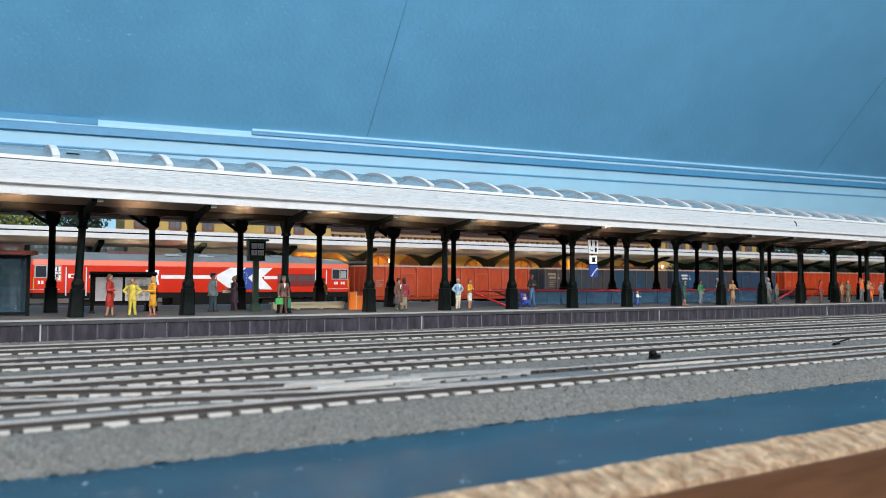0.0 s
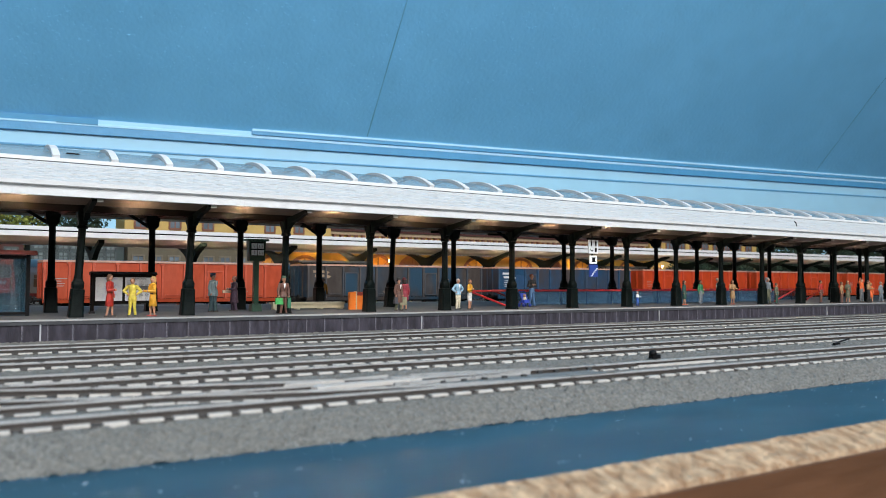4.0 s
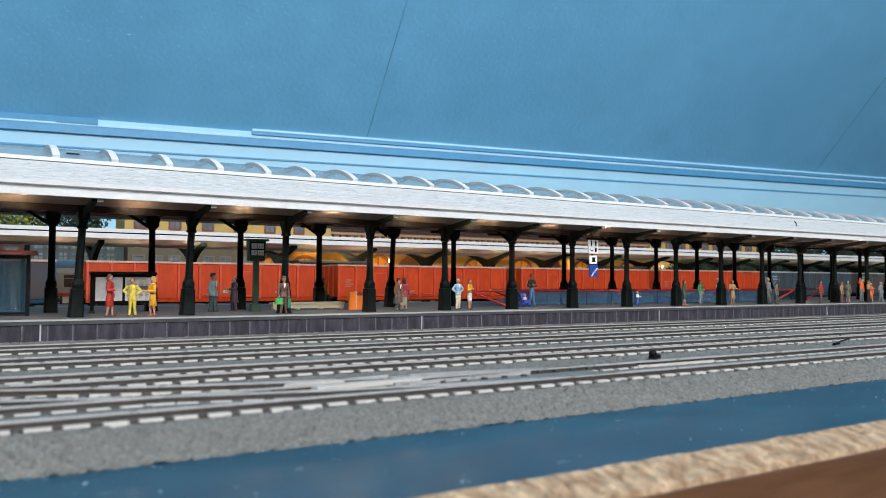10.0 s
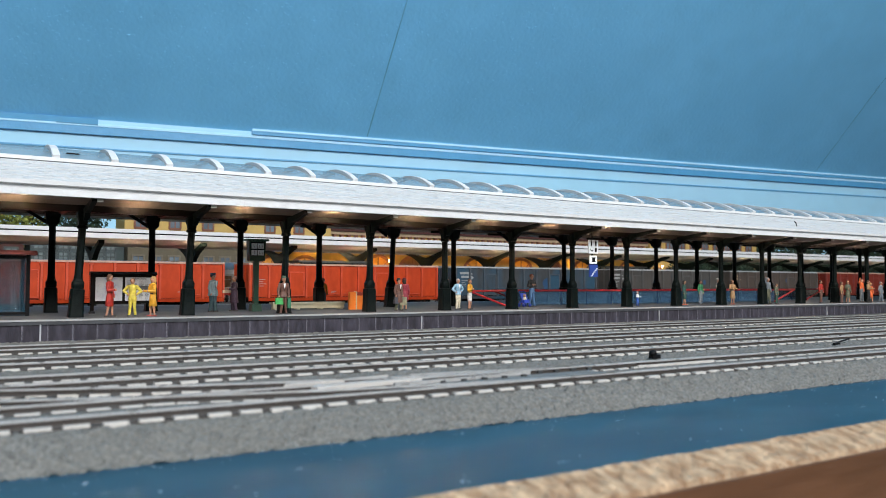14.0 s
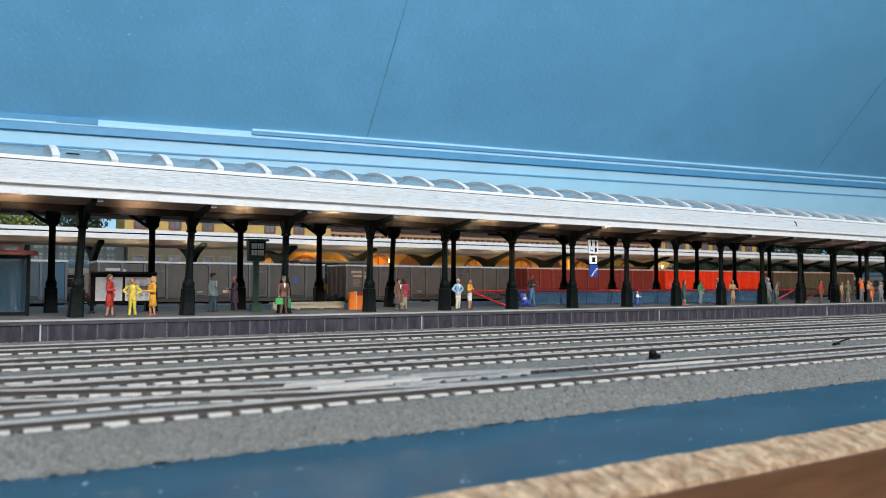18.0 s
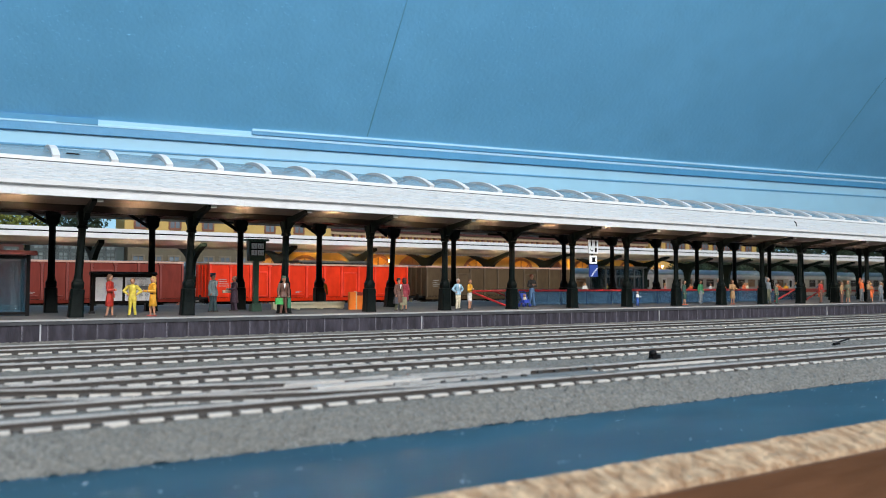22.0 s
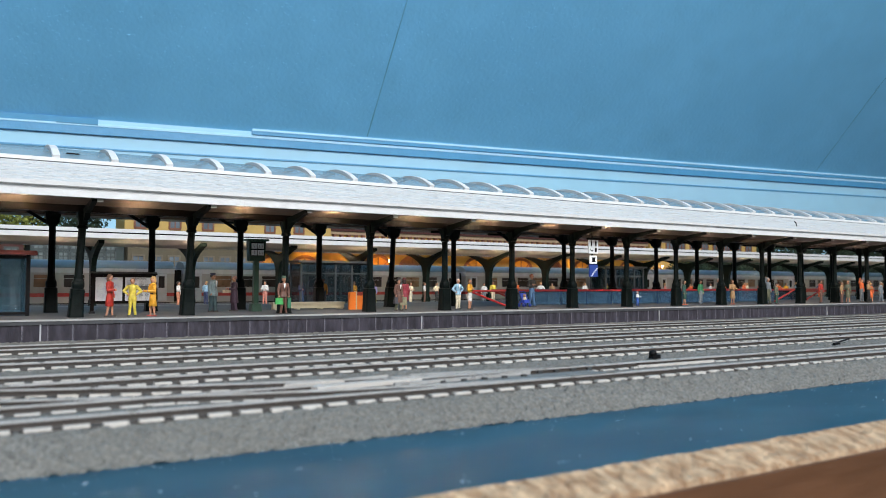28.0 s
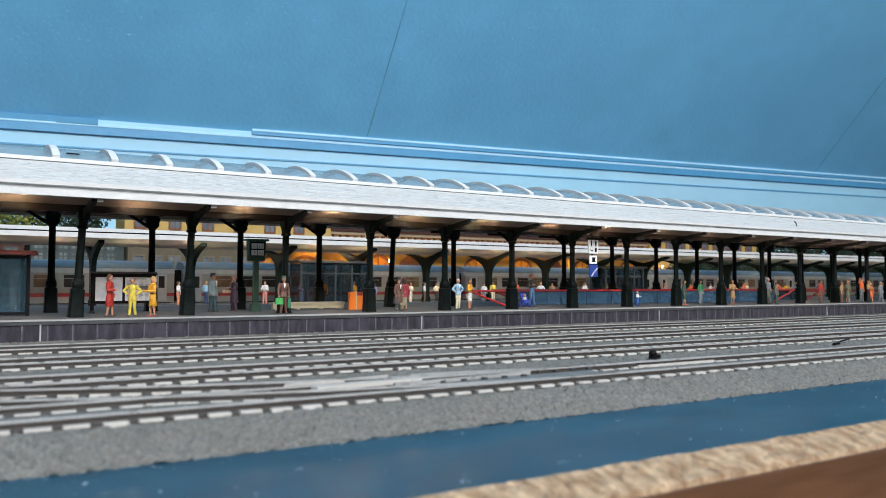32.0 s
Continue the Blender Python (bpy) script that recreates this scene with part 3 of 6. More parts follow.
for i in NCOL:
    x = CX0 + i * CP
    for y, cm, bmsh in ((CF, COLUMN, BRACKET), (CBK, COLUMN_B, BRACKET_B)):
        lean = {0: 3.0, 1: 2.2, 2: 0.9, 3: 0.5}.get(i, 0.0) if y == CF else {4: 3.2}.get(i, 0.0)
        col = put("column", cm, canopy, x - (0.3 if y == CBK else 0.0), y, ZP)
        col.matrix_basis = col.matrix_basis @ pose(0, 0, 0, 0, lean, 0)
        put("bracket", bmsh, canopy, x + (0.05 + HEAD.get(i, 0.0) if y == CF else -0.3), y, ZP, -HEAD.get(i, 0.0) * 3.4 if y == CF else 0.0)
    put("knee_brace", KNEE, canopy, x - 0.3, CBK, ZP)
    put("bracket_tip", TIP, canopy, x + 0.05 + HEAD.get(i, 0.0) * 1.65, CF - 2.33, ZP + 4.24)
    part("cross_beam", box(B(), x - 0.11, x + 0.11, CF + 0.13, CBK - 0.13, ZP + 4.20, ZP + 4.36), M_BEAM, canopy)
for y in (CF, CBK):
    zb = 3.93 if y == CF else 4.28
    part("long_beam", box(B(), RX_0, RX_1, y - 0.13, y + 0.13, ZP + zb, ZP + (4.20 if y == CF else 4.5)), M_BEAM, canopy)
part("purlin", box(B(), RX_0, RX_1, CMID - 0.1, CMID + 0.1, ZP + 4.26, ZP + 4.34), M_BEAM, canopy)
EY, EZ = 29.85, 5.06                    # eave edge
for s in (1, -1):
    def Y(y):
        return CMID + s * (y - CMID)
    part("soffit", prism(B(), [(Y(EY + 0.13), 5.38), (Y(31.15), 5.40), (Y(32.17), 4.99), (Y(32.17), 5.10), (Y(31.2), 5.50), (Y(EY + 0.13), 5.46)], RX_0, RX_1), M_SOFFIT, canopy, "pale sloping soffit board")
    bm = B()
    prism(bm, [(Y(EY - 0.10), EZ), (Y(EY + 0.12), EZ), (Y(EY + 0.12), EZ + 0.46), (Y(EY), EZ + 0.46), (Y(EY), EZ + 0.24), (Y(EY - 0.10), EZ + 0.22)], RX_0, RX_1)
    part("fascia", bm, M_WHITE, canopy)
    part("gutter", prism(B(), [(Y(EY - 0.16), EZ + 0.36), (Y(EY + 0.05), EZ + 0.34), (Y(EY + 0.05), EZ + 0.50), (Y(EY - 0.17), EZ + 0.50)], RX_0, RX_1), M_WHITE, canopy)
    # felted slope, laid in overlapping strips
    a, b = (EY + 0.02, EZ + 0.46), (CF, 6.58)
    ncourse = 5
    for k in range(ncourse):
        u0, u1 = k / ncourse, (k + 1) / ncourse + 0.02
        p0 = (a[0] + (b[0] - a[0]) * u0, a[1] + (b[1] - a[1]) * u0 + 0.035)
        p1 = (a[0] + (b[0] - a[0]) * u1, a[1] + (b[1] - a[1]) * u1 + 0.005)
        part("roof_strip", prism(B(), [(Y(p0[0]), p0[1]), (Y(p1[0]), p1[1]), (Y(p1[0]), p1[1] - 0.10), (Y(p0[0]), p0[1] - 0.10)], RX_0, RX_1), M_ROOFBOARD, canopy)
    part("skylight_curb", prism(B(), [(Y(CF - 0.16), 6.56), (Y(CF + 0.1), 6.56), (Y(CF + 0.1), 6.72), (Y(CF - 0.16), 6.70)], RX_0, RX_1), M_WHITE, canopy)
    # flashing strip coloured dark for the shadow line under the curb
    part("curb_flashing", prism(B(), [(Y(CF - 0.30), 6.36), (Y(CF - 0.10), 6.40), (Y(CF - 0.10), 6.555), (Y(CF - 0.24), 6.49)], RX_0, RX_1), mat("flashing_shadow_grey", (0.13, 0.13, 0.135), 0.6), canopy)
# brown inner boards coloured near black for the shade behind the eave
part("soffit_inner", box(B(), RX_0, RX_1, CF + 0.1, CBK - 0.1, 5.14, 5.23), M_SOFFITDARK, canopy, "brown boarded ceiling coloured near black for the shade under the canopy")
# skylight: ribs and panes, half a bay each
HALF, RISE = (CBK - CF) / 2, 0.67
RAD = (HALF ** 2 + RISE ** 2) / (2 * RISE)
A0 = math.asin(HALF / RAD)


def arch(t, r=0.0):
    a = -A0 + 2 * A0 * t
    return CMID + (RAD + r) * math.sin(a), 6.71 + RISE - RAD + (RAD + r) * math.cos(a)


NSEG = 14
rib = B()
for k in range(NSEG):
    y0, z0 = arch(k / NSEG, -0.07)
    y1, z1 = arch((k + 1) / NSEG, -0.07)
    y2, z2 = arch((k + 1) / NSEG, 0.12)
    y3, z3 = arch(k / NSEG, 0.12)
    prism(rib, [(y0, z0), (y1, z1), (y2, z2), (y3, z3)], -0.13, 0.13)
RIB = mesh_of("skylight_rib", rib, M_WHITE)
pane = B()
pv = [[pane.verts.new((x, *arch(k / NSEG))) for k in range(NSEG + 1)] for x in (0.07, CP / 2 - 0.07)]
for k in range(NSEG):
    pane.faces.new((pv[0][k], pv[1][k], pv[1][k + 1], pv[0][k + 1]))
PANE = mesh_of("skylight_pane", pane, M_PANE, True)
x = 3.55 - 6 * CP / 2
while x < RX_1 - 2:
    put("skylight_rib", RIB, canopy, x)
    put("skylight_pane", PANE, canopy, x).visible_shadow = False
    x += CP / 2
# lamps under the eave, one each bay
for i in NCOL:
    lp = thing("platform_lamp", CX0 + (i + 0.5) * CP, 31.42, 5.255, "warm glowing strip lamp under the canopy eave", "lamp", "canopy lamps")
    part("housing", box(B(), -0.32, 0.32, -0.03, 0.03, -0.02, 0.02), M_BEAM, lp)
    bm = B()
    tube(bm, (-0.30, 0, -0.035), (0.30, 0, -0.035), 0.014, n=8)
    part("tube", bm, M_LAMP, lp, "glowing warm tube")

# ---------------------------------------------------------------- far platform and its canopy
ZF = 0.42
FX0, FX1 = -40.0, 145.0
farp = thing("platform", 0, 0, 0, "low grey island platform with pale edges", "platform")
farp["kind"] = "structure"
part("deck", box(B(), FX0, FX1, 53.9, 61.1, -0.6, ZF), M_PLATTOP, farp)
for ya, yb in ((53.5, 53.9), (61.1, 61.5)):
    part("edge_stone", box(B(), FX0, FX1, ya, yb, -0.6, ZF + 0.01), M_KERB, farp)
farc = thing("platform_canopy", 0, 0, -0.08, "white butterfly canopy on dark green Y-shaped columns", "canopy")
farc["kind"] = "structure"
M_YCOL = mat("dark_green_paint", (0.004, 0.011, 0.009), 0.55, var=0.3, size=0.4, spec=0.1)
YC = B()
prof_r = [(0.0, 0.0), (0.34, 0.0), (0.30, 2.2)] + [(0.30 + 2.9 * (k / 8) ** 1.8, 2.2 + 1.95 * (k / 8) ** 0.62) for k in range(1, 9)]
top = [(3.2, 4.36), (2.9, 4.37), (0.6, 3.85), (0.0, 3.75)]
prism(YC, prof_r + top, -0.16, 0.16)
prism(YC, [(-y, z) for y, z in prof_r + top], -0.16, 0.16)
for f in (0.0,):
    box(YC, -0.20, 0.20, -0.38, 0.38, 0, 0.5)
YCOL = mesh_of("column", YC, M_YCOL)
YP, YX0, YY = 6.47, 8.6, 56.8
for i in range(-2, 17):
    put("column", YCOL, farc, YX0 + i * YP, YY, ZF)
x0, x1 = YX0 - 2.5 * YP, YX0 + 16.5 * YP
part("soffit", prism(B(), [(52.9, 5.03), (54.0, 5.03), (54.75, 4.62), (YY - 0.5, 4.50), (YY + 0.5, 4.50), (58.85, 4.62), (59.6, 5.03), (60.7, 5.03), (60.7, 5.12), (59.6, 5.12), (58.85, 4.72), (YY + 0.5, 4.60), (YY - 0.5, 4.60), (54.75, 4.72), (54.0, 5.12), (52.9, 5.12)], x0, x1), mat("soffit_cream_board", (0.44, 0.40, 0.35), 0.5, var=0.15, size=0.8), farc)
part("roof_sheet", prism(B(), [(52.9, 5.17), (YY, 5.10), (60.7, 5.17), (60.7, 5.24), (YY, 5.16), (52.9, 5.24)], x0, x1), M_ROOFBOARD, farc)
for ya, yb in ((52.7, 52.9), (60.7, 60.9)):
    part("fascia", box(B(), x0, x1, ya, yb, 4.86, 5.16), M_WHITE, farc)
    part("gutter", box(B(), x0, x1, ya - 0.1, yb + 0.1, 5.24, 5.46), M_WHITE, farc)
    part("gutter_joint", box(B(), x0, x1, ya + 0.03, yb, 5.16, 5.24), M_BEAM, farc)
def strip_lamp(x, y, z):
    lp = thing("platform_lamp", x, y, z, "warm glowing strip lamp under the far canopy, rear row added", "lamp", "canopy lamps")
    part("housing", box(B(), -0.45, 0.45, -0.012, 0.012, 0.011, 0.03), M_SOFFIT, lp)
    bm = B()
    tube(bm, (-0.45, 0, 0.0), (0.45, 0, 0.0), 0.011, n=8)
    part("tube", bm, M_LAMPFAR, lp, "glowing warm tube")


for i in range(-2, 26):
    strip_lamp(6.2 + 4.2 * i, 53.45, 4.86)
    # rear row is assumed and unseen, added to brighten the coaches
    if i % 2:
        strip_lamp(6.2 + 4.2 * i, 60.15, 4.86)
# track beds between and behind the platforms: sheets coloured near black for the shade
M_SHADEBED = mat("shade_black_sheet", (0.022, 0.020, 0.018), 0.95, var=0.5, size=0.1, stain=(0.045, 0.04, 0.034), stain_amt=0.5, stain_size=1.5, bump=0.8, bump_size=0.1)
for ya, yb, zz in ((45.4, 53.5, -0.118), (61.5, 72.0, -0.595)):
    solid("ground_trackbed", box(B(), -60, 160, ya, yb, zz - 0.006, zz), M_SHADEBED, "near-black sheet standing in for the shade between the platforms", "ballast")
for yc, z in ((51.42, 0.0), (64.2, -0.38)):
    t = thing("track", 0, yc, z, "dark model railway track between the platforms", "railway track", "station tracks")
    for side in (-1, 1):
        bm = B()
        rail_bar(bm, [(LX0, side * GAUGE / 2), (LX1, side * GAUGE / 2)], 0)
        part("rail", bm, [M_RAIL, M_RAILSIDE], t)
    bm = B()
    x = -40.0
    while x < 100:
        box(bm, x - 0.13, x + 0.13, -1.25, 1.25, -0.20, -0.125)
        x += 0.6
    part("sleepers", bm, M_SLEEPEND, t)["kind"] = "stuff"

# ---------------------------------------------------------------- rolling stock
M_UNDER = mat("underframe_black", (0.006, 0.0055, 0.005), 0.7, var=0.3, size=0.3, spec=0.2)
M_WHEEL = mat("blackened_wheel", (0.05, 0.045, 0.04), 0.5, metal=0.5)
M_LETTER = mat("white_lettering", (0.60, 0.58, 0.56), 0.6)
M_RIMPINK = mat("pinkish_top_rim", (0.48, 0.27, 0.20), 0.6, var=0.25, size=0.4)
M_RIMGREY = mat("light_grey_rim", (0.34, 0.34, 0.34), 0.6, var=0.2, size=0.4)

BOGIE = B()
for s in (-1, 1):
    prism(BOGIE, [(-1.25, 0.42), (-1.25, 0.62), (-0.5, 0.80), (0.5, 0.80), (1.25, 0.62), (1.25, 0.42), (0.45, 0.34), (-0.45, 0.34)], s * 1.02 - 0.06, s * 1.02 + 0.06, "y")
    for bx in (-0.9, 0.9):
        box(BOGIE, bx - 0.16, bx + 0.16, s * 1.1 - 0.07, s * 1.1 + 0.07, 0.36, 0.60)
box(BOGIE, -0.22, 0.22, -1.0, 1.0, 0.5, 0.86)
BOGIE = mesh_of("bogie", BOGIE, M_UNDER)
WH = B()
for s in (-1, 1):
    tube(WH, (0, s * 0.66, 0.46), (0, s * 0.80, 0.46), 0.46, n=20)
    tube(WH, (0, s * 0.62, 0.46), (0, s * 0.67, 0.46), 0.49, n=20)
tube(WH, (0, -1.05, 0.46), (0, 1.05, 0.46), 0.08, n=8)
WHEELSET = mesh_of("wheelset", WH, M_WHEEL)
BF = B()
tube(BF, (0, 0, 0), (-0.38, 0, 0), 0.09, n=10)
tube(BF, (-0.34, 0, 0), (-0.42, 0, 0), 0.23, n=14)
BUFFER = mesh_of("buffer", BF, M_UNDER)
HOOK = mesh_of("coupling", prism(B(), [(-0.55, 0.86), (0.0, 0.92), (0.0, 1.06), (-0.42, 1.02), (-0.55, 1.06)], -0.07, 0.07, "y"), M_UNDER)


def bogies(t, xs, wheelbase=1.8):
    for x in xs:
        b = put("bogie", BOGIE, t, x, 0, 0)
        for dx in (-wheelbase / 2, wheelbase / 2):
            put("wheelset", WHEELSET, b, dx, 0, 0)


def ends(t, x0, x1):
    for x, rz in ((x0, 0), (x1, 180)):
        for y in (-0.87, 0.87):
            put("buffer", BUFFER, t, x, y, 1.02, rz)
        put("coupling", HOOK, t, x, 0, 0, rz)


WL = 15.98                              # one wagon over its couplings
TY = 51.42                              # middle of the freight track


def gondola(label, body, rim, logo=None, tall=0.0, patch=None):
    ribs = RIBS[body.name]
    """A high-sided open bogie wagon, its origin at its leading coupling."""
    t = thing("freight_wagon", 0, TY, 0, label, "freight wagon", "freight train")
    x0, x1, hw, zs, zt = 0.80, WL - 0.80, 1.45, 1.08, 3.20 + tall
    for s in (-1, 1):
        ya, yb = (s * hw, s * (hw - 0.07))
        side = part("side_wall", box(B(), x0, x1, min(ya, yb), max(ya, yb), zs, zt), body, t)
        n = 11
        for i in range(n + 1):
            x = x0 + 0.06 + (x1 - x0 - 0.12) * i / n
            y0, y1 = s * hw, s * (hw + 0.13)
            part("stake", prism(B(), [(x - 0.085, y0), (x + 0.085, y0), (x + 0.055, y1), (x - 0.055, y1)], zs - 0.06, zt - 0.02, "z"), ribs, t)
        part("top_rim", box(B(), x0 - 0.03, x1 + 0.03, s * hw - 0.07, s * hw + 0.10, zt, zt + 0.11), rim, t, "pale top rim")
        part("sill", prism(B(), [(s * (hw - 0.05), zs - 0.24), (s * (hw + 0.05), zs - 0.24), (s * (hw + 0.09), zs - 0.02), (s * (hw - 0.05), zs - 0.02)], x0, x1), body, t)
        # two framed doors with hinge bars, and lashing bars near the sill
        step = (x1 - x0 - 0.12) / n
        for di in (2, 7):
            dx = x0 + 0.06 + di * step + 0.12
            yp = sorted((s * hw, s * (hw + 0.05)))
            dr = part("door", box(B(), dx, dx + step - 0.24, yp[0], yp[1], zs + 0.06, zt - 0.42), body, t)
            yq = sorted((s * (hw + 0.05), s * (hw + 0.085)))
            for r in ((dx, dx + step - 0.24, zt - 0.50, zt - 0.42), (dx, dx + step - 0.24, zs + 0.06, zs + 0.14), (dx, dx + 0.07, zs + 0.14, zt - 0.50), (dx + step - 0.31, dx + step - 0.24, zs + 0.14, zt - 0.50)):
                part("door_frame", box(B(), r[0], r[1], yq[0], yq[1], r[2], r[3]), ribs, dr)
        for bi in (1, 4, 5, 9):
            bx = x0 + 0.06 + bi * step + 0.2
            yq = sorted((s * (hw + 0.02), s * (hw + 0.08)))
            part("lashing_bar", box(B(), bx, bx + step - 0.4, yq[0], yq[1], zs + 0.16, zs + 0.22), ribs, t)
        bm = B()
        for i in (1, 3, 5, 8, 10):
            x = x0 + 0.06 + step * i
            yq = sorted((s * (hw + 0.05), s * (hw + 0.15)))
            box(bm, x - 0.12, x + 0.12, yq[0], yq[1], zt - 0.12, zt - 0.02)
        part("rope_hooks", bm, ribs, t)
    for xa in (x0, x1 - 0.07):
        part("end_wall", box(B(), xa, xa + 0.07, -hw, hw, zs, zt), body, t)
        part("end_rim", box(B(), xa - 0.03, xa + 0.10, -hw, hw, zt, zt + 0.11), rim, t)
        for yy in (-0.75, 0.0, 0.75):
            xo = xa - 0.07 if xa == x0 else xa + 0.07
            part("end_stake", box(B(), xo, xo + 0.07, yy - 0.07, yy + 0.07, zs, zt - 0.05), body, t)
    part("floor", box(B(), x0, x1, -hw, hw, zs - 0.12, zs + 0.02), M_UNDER, t)
    part("centre_sill", box(B(), x0, x1, -0.4, 0.4, 0.72, zs - 0.12), M_UNDER, t)
    bogies(t, (3.1, WL - 3.1))
    ends(t, x0, x1)
    lx = x0 + 0.45
    if logo:
        # operator's sign drawn as a plain double-arrow shape
        bm = B()
        for k, (dx, dz) in enumerate(((0, 0.0), (0.12, -0.28))):
            pts = [(lx + dx, 2.88 + dz), (lx + dx + 0.95, 2.88 + dz), (lx + dx + 1.2, 2.74 + dz), (lx + dx + 0.95, 2.62 + dz), (lx + dx + 0.75, 2.72 + dz), (lx + dx, 2.72 + dz)]
            prism(bm, pts, -hw - 0.008, -hw - 0.002, "y")
        part("operator_sign", bm, logo, t, "plain double-arrow sign")
    rr = random.Random(len(label))
    bars = [(lx + 0.15, rr.uniform(0.3, 0.7), 2.22 - k * 0.14, 0.04) for k in range(4)]
    bars += [(bx, w, z, 0.03) for bx in (6.6, 12.3) for w, z in ((0.4, 1.45), (0.3, 1.38))]
    for bx, w, z, ht in bars:
        part("lettering", box(B(), bx, bx + w, -hw - 0.008, -hw - 0.002, z, z + ht), L_PALE if not logo else logo, t, "small pale lettering shown as a bar")
    if patch:
        # one bay repainted, its edge brushed out unevenly
        px, pw, pz, ph = patch
        rim_pts = [(px + pw / 2 + pw * (0.42 + 0.14 * noise.noise((math.cos(a) * 2, math.sin(a) * 2, px))) * math.copysign(abs(math.cos(a)) ** 0.6, math.cos(a)),
                    pz + ph / 2 + ph * (0.42 + 0.14 * noise.noise((math.cos(a) * 2, math.sin(a) * 2, px + 5))) * math.copysign(abs(math.sin(a)) ** 0.6, math.sin(a))) for a in [2 * math.pi * k / 28 for k in range(28)]]
        part("paint_patch", prism(B(), rim_pts, -hw - 0.005, -hw - 0.001, "y"), MATS["fresh_blue_patch"], t, "brighter blue repainted patch")
    return t


RIBS = {}


def wpaint(name, c, stain, amt, size=2.0):
    """Weathered wagon paint, and the same paint made paler for ribs that catch the light."""
    m = mat(name, c, 0.42, var=0.22, size=0.35, stain=stain, stain_amt=amt, stain_size=size, bump=0.15, bump_size=0.2, stretch=(1, 1, 0.45), spec=0.22)
    # rib colour raised as if the ribs caught the light
    rib_tone = [1.16 * v + 0.012 for v in c]
    RIBS[m.name] = mat(name + "_lit_rib", rib_tone, 0.45, var=0.25, size=0.25, stain=stain, stain_amt=amt * 0.5, stain_size=size, spec=0.35, stretch=(1, 1, 0.45))
    return m


mat("fresh_blue_patch", (0.016, 0.052, 0.115), 0.5, var=0.25, size=0.6)
P_BRICK = wpaint("brick_red_paint", (0.37, 0.055, 0.020), (0.42, 0.085, 0.045), 0.5)
P_ORANGE = wpaint("orange_red_paint", (0.44, 0.047, 0.011), (0.35, 0.038, 0.012), 0.6)
P_GREYBLUE = wpaint("weathered_grey_blue_paint", (0.056, 0.044, 0.038), (0.019, 0.052, 0.085), 0.9, 2.6)
P_BLUE = wpaint("weathered_blue_paint", (0.015, 0.05, 0.10), (0.062, 0.045, 0.038), 0.9, 2.4)
P_SLATE = wpaint("slate_blue_paint", (0.05, 0.052, 0.055), (0.024, 0.066, 0.105), 0.85, 2.8)
P_GREY = wpaint("weathered_grey_paint", (0.06, 0.056, 0.052), (0.078, 0.066, 0.057), 0.7)
P_BROWNGREY = wpaint("weathered_brown_grey_paint", (0.065, 0.05, 0.042), (0.085, 0.063, 0.052), 0.6)
P_MAROON = wpaint("maroon_paint", (0.145, 0.020, 0.012), (0.17, 0.028, 0.016), 0.5)
P_BRIGHT = wpaint("bright_red_paint", (0.62, 0.028, 0.004), (0.56, 0.026, 0.005), 0.4)
P_OCHRE = wpaint("ochre_brown_paint", (0.072, 0.046, 0.024), (0.095, 0.06, 0.032), 0.5)
L_PALE = mat("faded_sign_paint", (0.26, 0.26, 0.25), 0.6)
L_GOLD = mat("ochre_sign_paint", (0.26, 0.18, 0.11), 0.6)

TRAIN = [
    gondola("faded brick-red open bogie wagon behind the locomotive", P_BRICK, M_RIMPINK),
    gondola("weathered grey and blue open bogie wagon with ochre sign", P_GREYBLUE, M_RIMPINK, L_GOLD, patch=(11.2, 0.7, 1.5, 0.6)),
    gondola("weathered blue open bogie wagon with white sign", P_BLUE, M_RIMPINK, M_LETTER, patch=(2.3, 2.4, 1.2, 1.7)),
    gondola("orange-red open bogie wagon in the freight train", P_ORANGE, M_RIMPINK),
    gondola("orange-red open bogie wagon in the freight train", P_ORANGE, M_RIMPINK),
    gondola("orange-red open bogie wagon in the freight train", P_ORANGE, M_RIMPINK),
    gondola("orange-red open bogie wagon in the freight train", P_ORANGE, M_RIMPINK),
    gondola("slate-blue open bogie wagon with pale sign", P_SLATE, M_RIMGREY, L_PALE, patch=(9.3, 1.1, 1.5, 1.0)),
    gondola("dirty grey open bogie wagon with pale sign", P_GREY, M_RIMGREY, L_PALE, patch=(12.9, 0.45, 1.9, 0.55)),
    gondola("brown-grey weathered open bogie wagon with ochre sign", P_BROWNGREY, M_RIMGREY, L_GOLD, patch=(9.7, 0.3, 2.2, 0.4)),
    gondola("dark maroon open bogie wagon with white lettering", P_MAROON, M_RIMPINK),
    gondola("bright glossy red open bogie wagon", P_BRIGHT, M_RIMPINK),
    gondola("ochre-brown open bogie wagon at the train's tail", P_OCHRE, M_RIMPINK),
]

# diesel locomotive, origin at its rear coupling, nose towards -x
M_LRED = mat("locomotive_red", (0.60, 0.027, 0.008), 0.36, var=0.06, size=0.8, spec=0.25)
M_LPALE = mat("locomotive_light_red", (0.70, 0.125, 0.06), 0.4, var=0.05, spec=0.3)
M_LROOF = mat("locomotive_grey_roof", (0.14, 0.155, 0.16), 0.5, var=0.15, size=0.6)
M_LBLUE = mat("locomotive_blue_panel", (0.02, 0.055, 0.26), 0.4)
M_GRILLE = mat("grille_dark", (0.06, 0.05, 0.055), 0.5, var=0.3, size=0.2)
M_CABGLASS = mat("cab_glass", (0.03, 0.035, 0.04), 0.12, var=0.1)
loco = thing("diesel_locomotive", 0, TY, 0, "red and grey diesel locomotive with white arrow livery", "locomotive", "freight train")
